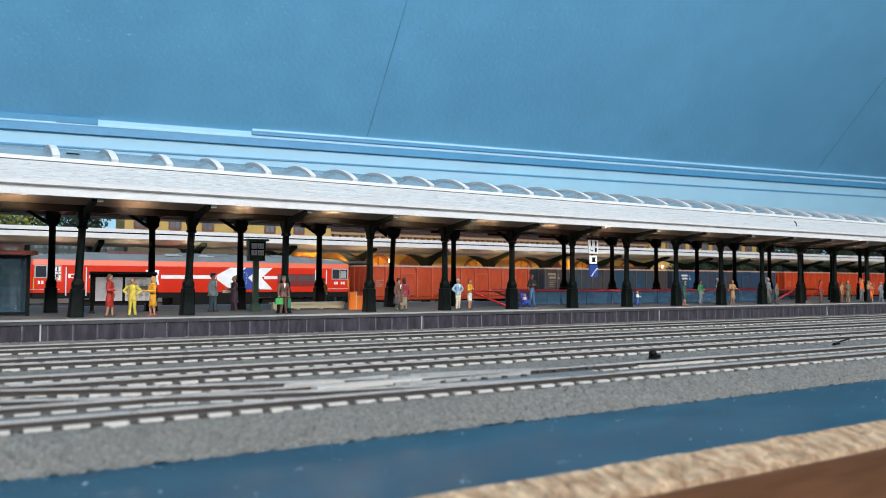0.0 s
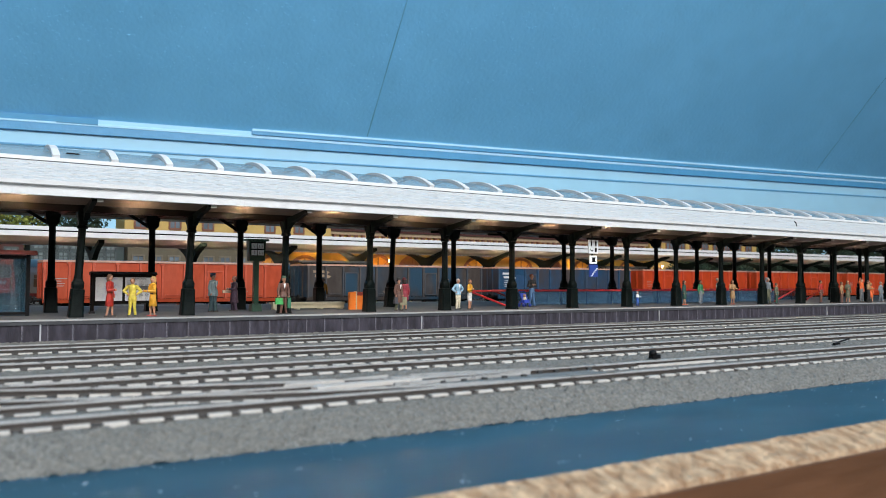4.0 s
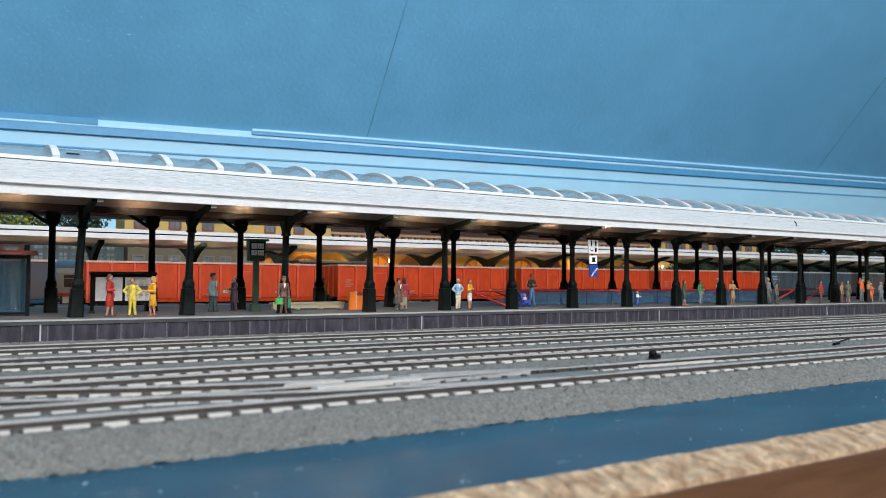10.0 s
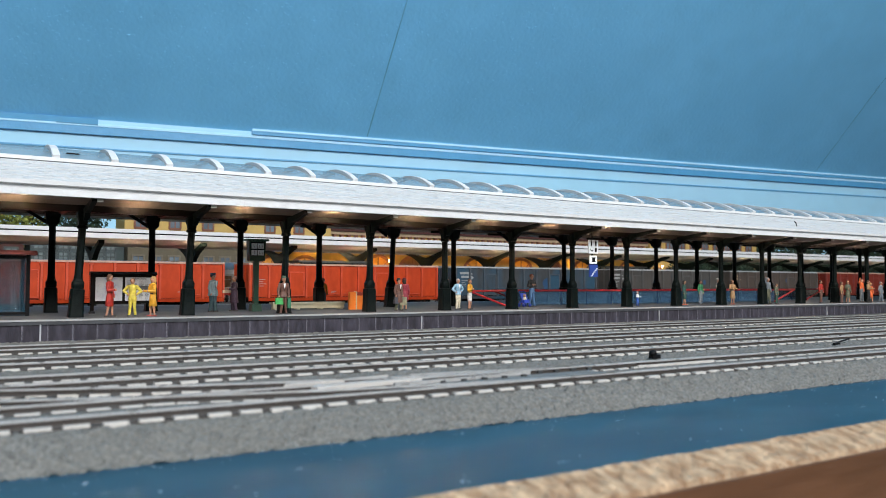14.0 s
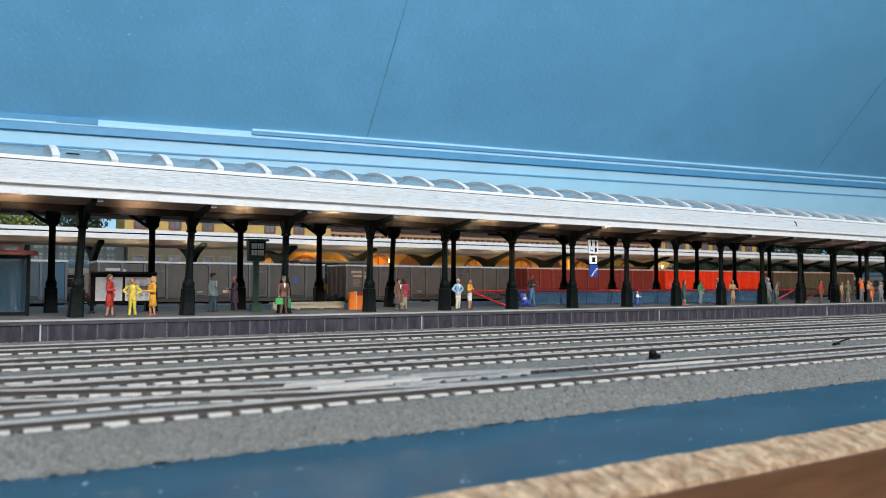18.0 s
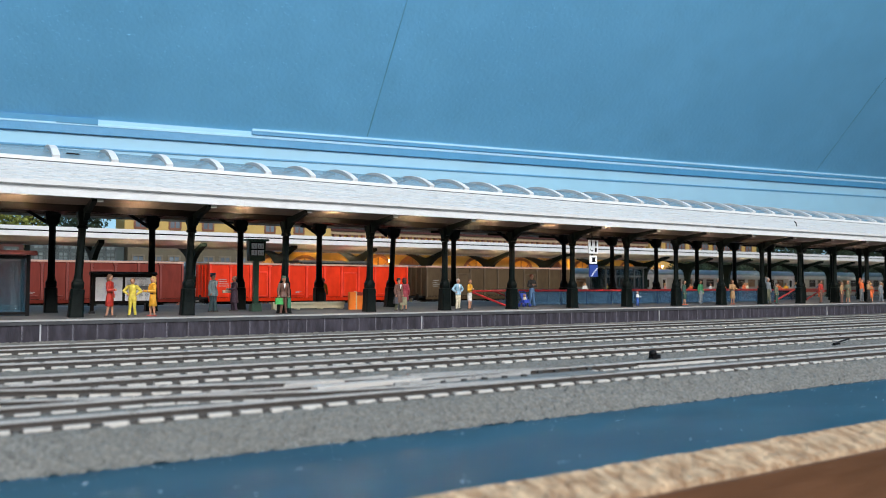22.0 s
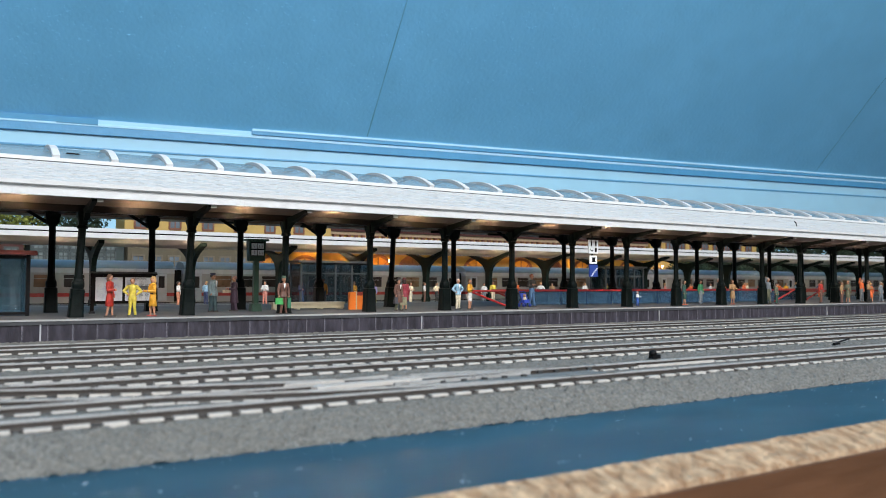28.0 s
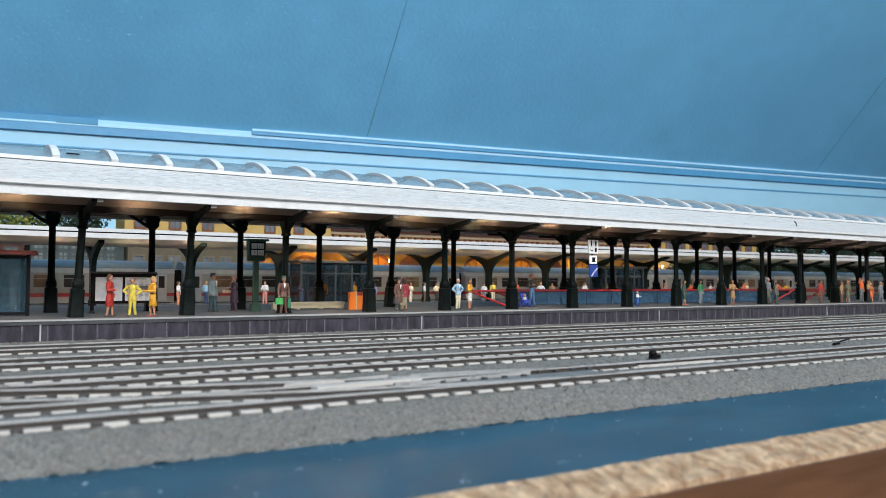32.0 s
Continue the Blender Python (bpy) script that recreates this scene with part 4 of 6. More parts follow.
X0, X1 = -20.40, -0.66                  # body ends
M_LWHITE = mat("livery_white", (0.78, 0.78, 0.78), 0.4)
M_DKRED = mat("grille_dark_red", (0.17, 0.014, 0.011), 0.5, var=0.2, size=0.3)
M_HATCH = mat("hatch_red_brown", (0.13, 0.05, 0.038), 0.6, var=0.2, size=0.4)
M_YELRAIL = mat("handrail_yellow", (0.60, 0.38, 0.06), 0.5)
M_CABIN = mat("cab_interior", (0.30, 0.29, 0.27), 0.6, var=0.2, size=0.3)


def loco_section(x, w, zt):
    """A ring of the body shell: sides, leaning shoulders, flat roof."""
    return [(x, -w, 1.43), (x, -w, 3.02), (x, -w + 0.07, 3.34), (x, -w + 0.42, zt - 0.10), (x, -0.5, zt), (x, 0.5, zt), (x, w - 0.42, zt - 0.10), (x, w - 0.07, 3.34), (x, w, 3.02), (x, w, 1.43)]


stations = [(X0 + 0.02, 1.34, 3.40), (X0 + 0.10, 1.40, 3.50), (X0 + 0.45, 1.42, 3.66), (X0 + 2.3, 1.42, 3.72), (X0 + 2.6, 1.42, 3.82), (X1 - 2.9, 1.42, 3.82), (X1 - 2.5, 1.42, 3.74), (X1 - 0.45, 1.42, 3.66), (X1 - 0.10, 1.40, 3.50), (X1 - 0.02, 1.34, 3.40)]
bm = B()
rings = [[bm.verts.new(p) for p in loco_section(*q)] for q in stations]
for ra, rb in zip(rings, rings[1:]):
    for i in range(9):
        f = bm.faces.new((ra[i], rb[i], rb[i + 1], ra[i + 1]))
        f.material_index = (0, 1, 2, 2, 2, 2, 2, 1, 0)[i]
for r, dx in ((rings[0], -0.10), (rings[-1], 0.10)):
    low = [bm.verts.new((r[k].co.x + dx, r[k].co.y * 0.97, z)) for k, z in ((0, 1.43), (0, 2.28), (9, 2.28), (9, 1.43))]
    bm.faces.new(low)
    bm.faces.new((low[1], low[2], r[8], r[1]))
    bm.faces.new((r[0], low[0], low[1], r[1]))
    bm.faces.new((r[9], low[3], low[2], r[8]))
    bm.faces.new(r[1:9]).material_index = 1
part("body", bm, [M_LRED, M_LPALE, M_LROOF], loco)
part("underframe", box(B(), X0 + 0.1, X1 - 0.1, -1.36, 1.36, 1.10, 1.42), M_UNDER, loco)
part("fuel_tank", prism(B(), [(-1.25, 0.5), (1.25, 0.5), (1.35, 0.7), (1.35, 1.1), (-1.35, 1.1), (-1.35, 0.7)], -12.6, -7.3), M_UNDER, loco)
for x in (-15.9, -4.6):
    b = part("bogie", box(B(), x - 2.2, x + 2.2, -1.1, 1.1, 0.42, 0.95, taper=0.04), M_UNDER, loco)
    for dx in (-1.7, 0.0, 1.7):
        put("wheelset", WHEELSET, b, x + dx, 0, 0)
    for dx in (-0.85, 0.85):
        bm = B()
        tube(bm, (x + dx, -1.16, 0.50), (x + dx, -1.16, 0.98), 0.10, n=8)
        part("spring", bm, M_UNDER, b)
ends(loco, X0 - 0.1, X1 + 0.1)
for sy in (-1, 1):
    F = sy * 1.424

    def side(xa, xb, za, zb, proud=0.01, bm=None):
        return box(bm or B(), xa, xb, min(F, F + sy * proud), max(F, F + sy * proud), za, zb)

    for xa, xb in ((-1.95, -0.84), (X0 + 0.22, X0 + 1.36)):
        w = part("cab_window", side(xa, xb, 2.33, 2.95, 0.006), M_CABGLASS, loco)
        part("cabin", side(xa + 0.62, xb - 0.08, 2.38, 2.86, 0.009), M_CABIN, w, "pale cab interior behind the glass")
        fr = B()
        for r in ((xa - 0.06, xb + 0.06, 2.95, 3.01), (xa - 0.06, xb + 0.06, 2.27, 2.33), (xa - 0.06, xa, 2.33, 2.95), (xb, xb + 0.06, 2.33, 2.95), ((xa + xb) / 2 - 0.03, (xa + xb) / 2 + 0.03, 2.33, 2.95)):
            side(*r, 0.02, fr)
        part("window_frame", fr, M_RIMGREY, w, "pale rubber window frame")
        bm = B()
        for k in range(5):
            if k != 2:
                side(xa + 0.12 + 0.17 * k, xa + 0.24 + 0.17 * k, 1.93, 2.12, 0.008, bm)
        part("lettering", bm, M_LWHITE, loco, "white running mark shown as bars")
        part("lettering", side(xa - 0.9, xb + 0.1, 1.62, 1.65, 0.008), M_LETTER, loco, "row of small lettering shown as a bar")
    for hx, hm in ((-2.42, M_LWHITE), (-3.22, M_LWHITE), (-18.62, M_LWHITE), (-17.55, M_LWHITE), (X1 - 0.12, M_YELRAIL), (X0 + 0.12, M_YELRAIL)):
        hr = B()
        tube(hr, (hx, F + sy * 0.05, 1.25 if hm == M_LWHITE else 1.6), (hx, F + sy * 0.05, 2.92 if hm == M_LWHITE else 2.3), 0.035, n=6)
        part("handrail", hr, hm, loco, "white handrail beside the cab door" if hm == M_LWHITE else "yellow corner handrail")
    for dx in (-3.15, -18.55):
        part("cab_door", side(dx, dx + 0.7, 1.56, 3.0, 0.012), M_LRED, loco)
    # operator's plate as plain bars, and the step of white squares beside it
    part("operator_plate", side(-19.46, -18.82, 2.05, 3.02, 0.005), M_LPALE, loco)
    bm = B()
    for k in range(3):
        side(-19.36 + k * 0.17, -19.25 + k * 0.17, 2.66, 2.92, 0.012, bm)
    side(-19.4, -18.88, 2.52, 2.60, 0.012, bm)
    side(-19.4, -19.14, 2.22, 2.44, 0.012, bm)
    side(-19.05, -18.9, 2.14, 2.44, 0.012, bm)
    part("operator_letters", bm, M_LWHITE, loco, "white operator sign as plain bars")
    bm = B()
    side(-18.5, -18.02, 2.28, 2.52, 0.016, bm)
    side(-17.4, -14.4, 2.28, 2.52, 0.008, bm)
    part("livery_stripe", bm, M_LWHITE, loco, "white stripe")
    part("livery_square", side(-18.36, -18.16, 2.33, 2.47, 0.02), M_LRED, loco)
    bm = B()
    side(-14.24, -13.84, 1.88, 2.80, 0.008, bm)
    prism(bm, [(-13.78, 1.98), (-13.44, 1.88), (-13.52, 2.36), (-13.44, 2.80), (-13.78, 2.80)], min(F, F + sy * 0.008), max(F, F + sy * 0.008), "y")
    part("livery_pennant", bm, M_LWHITE, loco, "two white panels")
    # stripe, double arrow and blue panel
    ya, yb = sorted((F, F + sy * 0.008))
    bm = B()
    prism(bm, [(-13.34, 2.27), (-9.98, 2.27), (-9.98, 2.49), (-13.34, 2.49)], ya, yb, "y")
    prism(bm, [(-9.97, 2.27), (-9.05, 1.60), (-8.02, 1.60), (-8.90, 2.36), (-8.02, 3.00), (-9.05, 3.00), (-9.97, 2.49)], ya, yb, "y")
    prism(bm, [(-7.90, 2.36), (-7.08, 1.60), (-6.25, 1.60), (-6.98, 2.36), (-6.25, 3.00), (-7.08, 3.00)], ya, yb, "y")
    prism(bm, [(-6.83, 2.27), (-2.5, 2.27), (-2.5, 2.47), (-6.83, 2.47)], ya, yb, "y")
    part("livery_stripe", bm, M_LWHITE, loco, "white stripe and double arrow")
    ya, yb = sorted((F, F + sy * 0.013))
    bm = prism(B(), [(-8.88, 2.36), (-8.00, 1.60), (-7.10, 1.60), (-7.92, 2.36), (-7.10, 3.0), (-8.00, 3.0)], ya, yb, "y")
    panel = part("livery_panel", bm, M_LBLUE, loco, "dark blue arrow panel with a ring of pale stars")
    bm = B()
    for k in range(12):
        a = 2 * math.pi * k / 12
        cx, cz = -8.26 + 0.26 * math.cos(a) + 0.12 * abs(math.sin(a)), 2.34 + 0.36 * math.sin(a)
        side(cx - 0.028, cx + 0.028, cz - 0.028, cz + 0.028, 0.018, bm)
    part("star_ring", bm, mat("pale_gold", (0.6, 0.6, 0.65), 0.5), panel)
    # louvres along the engine room, dark red grille with its grey panes
    for k in range(11):
        if not 2.2 < 1.64 + k * 0.125 < 2.5:
            part("louvre", side(-13.2, -10.15 + abs(k - 5.5) * 0.16, 1.64 + k * 0.125, 1.69 + k * 0.125, 0.022), M_LRED, loco)
    g = part("radiator_grille", side(-5.9, -2.95, 1.80, 2.62, 0.010), M_DKRED, loco, "dark red radiator grille")
    for xa, xb in ((-5.8, -4.65), (-4.45, -3.05)):
        part("grille_pane", side(xa, xb, 2.18, 2.50, 0.016), M_GRILLE, g)
    for k in range(4):
        part("grille_bar", side(-5.9, -2.95, 1.86 + k * 0.08, 1.89 + k * 0.08, 0.02), M_DKRED, g)
    for x in (-17.0, -14.35, -9.95, -5.95, -2.0):
        part("panel_seam", side(x, x + 0.03, 1.55, 3.0, 0.012), M_LRED, loco)
part("roof_hatch", prism(B(), [(-1.0, 3.66), (1.0, 3.66), (0.7, 3.90), (-0.7, 3.90)], -16.3, -13.1), M_HATCH, loco, "red-brown roof hatch")
for xa, xb in ((-12.2, -10.9), (-10.4, -9.0), (-7.8, -6.6), (-6.2, -4.6)):
    part("roof_panel", prism(B(), [(-1.03, 3.72), (1.03, 3.72), (0.72, 3.87), (-0.72, 3.87)], xa, xb), M_LROOF, loco)
for xa in (-13.0, -11.0):
    part("roof_vent", prism(B(), [(-1.12, 3.66), (-0.72, 3.80), (-0.72, 3.82), (-1.12, 3.69)], xa, xa + 1.0), M_RIMGREY, loco, "pale roof vent panel")

# stationary express coaches at the far side of the island platform
M_CGREY = mat("coach_light_grey", (0.35, 0.345, 0.345), 0.45, var=0.06, size=1.0)
M_CROOF = mat("coach_blue_grey_roof", (0.165, 0.215, 0.255), 0.45, var=0.10, size=1.5)
M_CBAND = mat("coach_pale_band", (0.50, 0.53, 0.56), 0.45)
M_CRED = mat("coach_red_stripe", (0.40, 0.035, 0.03), 0.45)
M_CWIN = mat("coach_window", (0.035, 0.03, 0.028), 0.12, var=0.5, size=2.0)
M_CLIT = mat("coach_lit_compartment", (0.16, 0.085, 0.045), 0.3, var=0.6, size=0.7)
CLEN = 26.4


def coach(x0):
    t = thing("passenger_coach", x0, 64.2, -0.38, "light grey express coach with red stripe and blue-grey roof", "passenger coach", "standing express train")
    hw = 1.42
    part("body", box(B(), 0.35, CLEN - 0.35, -hw, hw, 0.85, 3.38), M_CGREY, t)
    part("upper_band", box(B(), 0.34, CLEN - 0.34, -hw - 0.006, hw + 0.006, 3.05, 3.40), M_CBAND, t, "pale upper band")
    arc = [(hw * math.cos(math.pi * k / 12) * 1.01, 3.40 + 0.62 * math.sin(math.pi * k / 12)) for k in range(13)]
    part("roof", prism(B(), arc, 0.35, CLEN - 0.35), M_CROOF, t, "", True)
    part("stripe", box(B(), 0.345, CLEN - 0.345, -hw - 0.008, hw + 0.008, 1.32, 1.58), M_CRED, t, "dark red stripe")
    part("skirt", box(B(), 0.6, CLEN - 0.6, -1.25, 1.25, 0.45, 0.85), M_UNDER, t)
    for x in (0.9, CLEN - 1.7):
        d = part("door", box(B(), x, x + 0.8, -hw - 0.014, -hw + 0.01, 0.95, 3.02), M_CBAND, t)
        part("door_window", box(B(), x + 0.18, x + 0.62, -hw - 0.02, -hw, 1.95, 2.85), M_CWIN, d)
    n = 11
    for i in range(n):
        x = 2.5 + (CLEN - 5.0) * (i + 0.12) / n
        w = part("window", box(B(), x, x + 1.35, -hw - 0.008, -hw + 0.02, 2.02, 2.90), M_CWIN if (i * 7 + int(x0)) % 3 else M_CLIT, t)
        fr = B()
        for r in ((x - 0.05, x + 1.40, 2.90, 2.95), (x - 0.05, x + 1.40, 1.97, 2.02), (x - 0.05, x, 2.02, 2.90), (x + 1.35, x + 1.40, 2.02, 2.90), (x, x + 1.35, 2.62, 2.65)):
            box(fr, r[0], r[1], -hw - 0.014, -hw, r[2], r[3])
        part("window_frame", fr, M_RIMGREY, w)
    part("gangway", box(B(), CLEN - 0.36, CLEN + 0.36, -0.7, 0.7, 0.9, 3.35), M_BLACK, t, "black rubber gangway bellows")
    bogies(t, (3.6, CLEN - 3.6), 2.5)


for i in range(-2, 5):
    coach(15.75 + i * (CLEN + 0.05))

# ---------------------------------------------------------------- the model town behind the station
M_YELLOW = mat("ochre_yellow_plaster", (0.50, 0.33, 0.10), 0.75, var=0.10, size=0.8, stain=(0.42, 0.26, 0.07), stain_amt=0.5, stain_size=3)
M_STONE = mat("pale_sandstone", (0.36, 0.26, 0.16), 0.8, var=0.15, size=0.5)
M_BRICK = mat("red_brick", (0.055, 0.013, 0.009), 0.8, var=0.2, size=0.3)
M_TEAL = mat("grey_green_plaster", (0.035, 0.05, 0.048), 0.7, var=0.12, size=0.6)
M_FRAME = mat("white_window_frame", (0.04, 0.055, 0.055), 0.5)
M_PALEGLASS = mat("pale_window_glass", (0.14, 0.165, 0.165), 0.2, var=0.5, size=0.8)
M_DKGLASS = mat("dark_window_glass", (0.13, 0.155, 0.18), 0.15, var=0.4, size=1.5)
M_LITROOM = mat("lit_hall_wall", (0.42, 0.19, 0.03), 0.7, var=0.5, size=1.0, emit=0.16, emit_colour=(1.0, 0.36, 0.03))
M_ROOFBROWN = mat("brown_tile_roof", (0.13, 0.055, 0.035), 0.75, var=0.25, size=0.4)
M_SLATE = mat("slate_grey_roof", (0.10, 0.105, 0.115), 0.6, var=0.2, size=0.5)
ZG = -0.6


def window_unit(t, x, y, z, w, h, frame_mat, glass_mat=None):
    win = part("window", box(B(), x, x + w, y - 0.04, y + 0.10, z, z + h), glass_mat or M_DKGLASS, t)
    fr = B()
    for r in ((x - 0.14, x, z - 0.10, z + h + 0.14), (x + w, x + w + 0.14, z - 0.10, z + h + 0.14), (x, x + w, z + h, z + h + 0.14), (x - 0.1, x + w + 0.1, z - 0.2, z),
              (x + w / 2 - 0.04, x + w / 2 + 0.04, z, z + h), (x, x + w, z + h * 0.62, z + h * 0.62 + 0.07)):
        box(fr, r[0], r[1], y - 0.12, y, r[2], r[3])
    part("frame", fr, frame_mat, win)


def arch_opening(t, x, y, r, zs, mat_arch, mat_in):
    """A round-headed lit opening with stone ring and fan bars."""
    bm = B()
    pts = [(x - r, ZG + 0.3)] + [(x - r * math.cos(math.pi * k / 12), zs + r * math.sin(math.pi * k / 12)) for k in range(13)] + [(x + r, ZG + 0.3)]
    prism(bm, pts, y - 0.03, y + 0.05, "y")
    o = part("arched_window", bm, mat_in, t, "warm lit round-headed window")
    ring = B()
    for k in range(12):
        a0, a1 = math.pi * k / 12, math.pi * (k + 1) / 12
        prism(ring, [(x - r * math.cos(a0), zs + r * math.sin(a0)), (x - r * math.cos(a1), zs + r * math.sin(a1)),
                     (x - (r + 0.32) * math.cos(a1), zs + (r + 0.32) * math.sin(a1)), (x - (r + 0.32) * math.cos(a0), zs + (r + 0.32) * math.sin(a0))], y - 0.16, y - 0.03, "y")
    part("arch_ring", ring, mat_arch, o)
    bars = B()
    for k in (3, 6, 9):
        a = math.pi * k / 12
        tube(bars, (x, y - 0.08, zs), (x - r * math.cos(a), y - 0.08, zs + r * math.sin(a)), 0.05, n=5)
    box(bars, x - r, x + r, y - 0.12, y - 0.03, zs - 0.10, zs + 0.04)
    part("fan_bars", bars, mat("bar_brown", (0.16, 0.06, 0.03), 0.6), o)


def building(name, x0, x1, y0, y1, zt, wall, roof, label, floors, win_w, win_h, pitch, frame_mat, roof_h=2.5, glass_mat=None):
    t = thing(name, 0, 0, 0, label, "building")
    part("wall", box(B(), x0, x1, y0, y1, ZG, zt), wall, t)
    part("cornice", box(B(), x0 - 0.25, x1 + 0.25, y0 - 0.3, y1, zt, zt + 0.3), frame_mat, t)
    ym = (y0 + y1) / 2
    part("roof", prism(B(), [(y0 - 0.5, zt + 0.3), (y1 + 0.3, zt + 0.3), (ym, zt + 0.3 + roof_h)], x0 - 0.3, x1 + 0.3), roof, t)
    for z in floors:
        x = x0 + pitch * 0.3
        while x + win_w < x1 - 0.3:
            window_unit(t, x, y0, z, win_w, win_h, frame_mat, glass_mat)
            x += pitch
    return t


# station building: two yellow wings with an arcaded, warmly lit hall between
BY = 73.85
building("station_wing", 13.7, 33.5, BY, 78.0, 9.4, M_YELLOW, M_ROOFBROWN, "ochre-yellow station wing with brown window surrounds", (6.9,), 0.85, 1.25, 3.0, mat("brown_surround", (0.20, 0.075, 0.04), 0.7))
hall = thing("station_hall", 0, 0, 0, "yellow station hall with warm lit arches and red-brown cornice", "building")
part("wall", box(B(), 33.6, 79.3, BY + 0.4, 78.0, ZG, 6.9), mat("golden_plaster", (0.50, 0.30, 0.075), 0.75, var=0.15, size=0.8), hall)
part("cornice", box(B(), 33.5, 79.4, BY + 0.1, 78.0, 6.9, 7.25), M_STONE, hall)
part("tile_band", box(B(), 33.5, 79.4, BY - 0.1, 78.0, 7.25, 7.6), M_BRICK, hall, "red-brown tile band")
for i in range(56):
    part("bracket", box(B(), 33.8 + i * 0.81, 34.1 + i * 0.81, BY - 0.05, BY + 0.4, 6.5, 6.9), mat("brown_surround", (0, 0, 0)), hall)
part("roof", prism(B(), [(BY, 7.6), (78.0, 7.6), (78.0, 9.0), (76.5, 9.0)], 33.5, 79.4), M_SLATE, hall)
M_DIMROOM = mat("dim_hall_wall", (0.16, 0.07, 0.03), 0.7, var=0.5, size=0.8)
for k, x in enumerate((39.1, 43.3, 51.7, 58.2, 62.8, 67.9, 75.9)):
    arch_opening(hall, x, BY + 0.4, 1.55, 3.1, mat("brown_surround", (0, 0, 0)), M_DIMROOM if k in (1, 4) else M_LITROOM)
part("arcade_wall", box(B(), 24.6, 33.5, BY - 0.14, BY - 0.01, ZG, 5.6), MATS["golden_plaster"], hall)
for x in (27.2, 30.6):
    arch_opening(hall, x, BY - 0.16, 1.35, 3.05, mat("brown_surround", (0, 0, 0)), M_LITROOM)
part("lean_to_roof", prism(B(), [(BY - 1.7, 4.92), (BY - 0.14, 5.45), (BY - 0.14, 5.58), (BY - 1.7, 5.04)], 24.6, 79.3), M_SLATE, hall, "grey lean-to roof over the arcade")
building("station_wing", 79.6, 102.0, BY, 78.0, 8.2, M_YELLOW, M_ROOFBROWN, "yellow end wing of the station with brown surrounds", (2.4, 5.9), 1.2, 1.6, 2.4, mat("brown_surround", (0, 0, 0)))
# unseen warm strips added under the lean-to roof; a few globes on the front
M_GOLD = mat("added_golden_lamp", (1.0, 0.7, 0.3), 0.4, emit=300.0, emit_colour=(1.0, 0.50, 0.10))
for i in range(13):
    lp = thing("wall_lamp", 26.6 + i * 4.3, BY - 0.75, 5.02, "golden glowing strip lamp added under the station roof to light the wall", "lamp", "station lamps")
    bm = B()
    tube(bm, (-0.5, 0, 0), (0.5, 0, 0), 0.018, n=8)
    part("tube", bm, M_GOLD, lp)
    part("housing", box(B(), -0.52, 0.52, -0.05, 0.05, 0.03, 0.14), M_BLACK, lp)
for x in (40.1, 81.5):
    lp = thing("wall_lamp", x, BY - 0.4, 4.25, "small warm glowing globe lamp on the station front", "lamp", "station lamps")
    bm = B()
    ball(bm, (0, 0, 0), 0.15, n=10)
    part("globe", bm, M_GLOBE, lp)
    part("arm", box(B(), -0.04, 0.04, 0.0, 0.7, 0.13, 0.20), M_BLACK, lp)
building("town_house", 6.2, 13.4, 72.2, 77.5, 5.7, M_TEAL, M_SLATE, "grey-green building with rows of white-framed windows", (3.55, 4.75), 0.62, 0.85, 0.92, M_FRAME, 0.5, M_PALEGLASS)
building("town_house", -2.1, 5.8, 73.3, 77.5, 5.5, M_BRICK, M_ROOFBROWN, "red-brown brick building beside the station", (3.7,), 0.8, 1.0, 2.0, M_FRAME, 0.6, M_PALEGLASS)

building("town_house", 13.5, 24.5, 71.2, 73.4, 5.5, mat("tan_grey_plaster", (0.105, 0.085, 0.052), 0.75, var=0.15, size=0.6), M_SLATE, "tan-grey two-storey house with dark windows", (3.1,), 0.8, 1.1, 1.5, mat("tan_trim", (0.14, 0.115, 0.08), 0.7), 0.6)

# ---------------------------------------------------------------- trees
M_BARK = mat("bark", (0.06, 0.04, 0.028), 0.9, var=0.3, size=0.3)
M_LEAF = mat("foliage_flock", (0.17, 0.19, 0.035), 0.9, var=0.4, size=0.3, island=0.5)
M_LEAFD = mat("dark_foliage_flock", (0.022, 0.04, 0.020), 0.9, var=0.4, size=0.3, island=0.5)


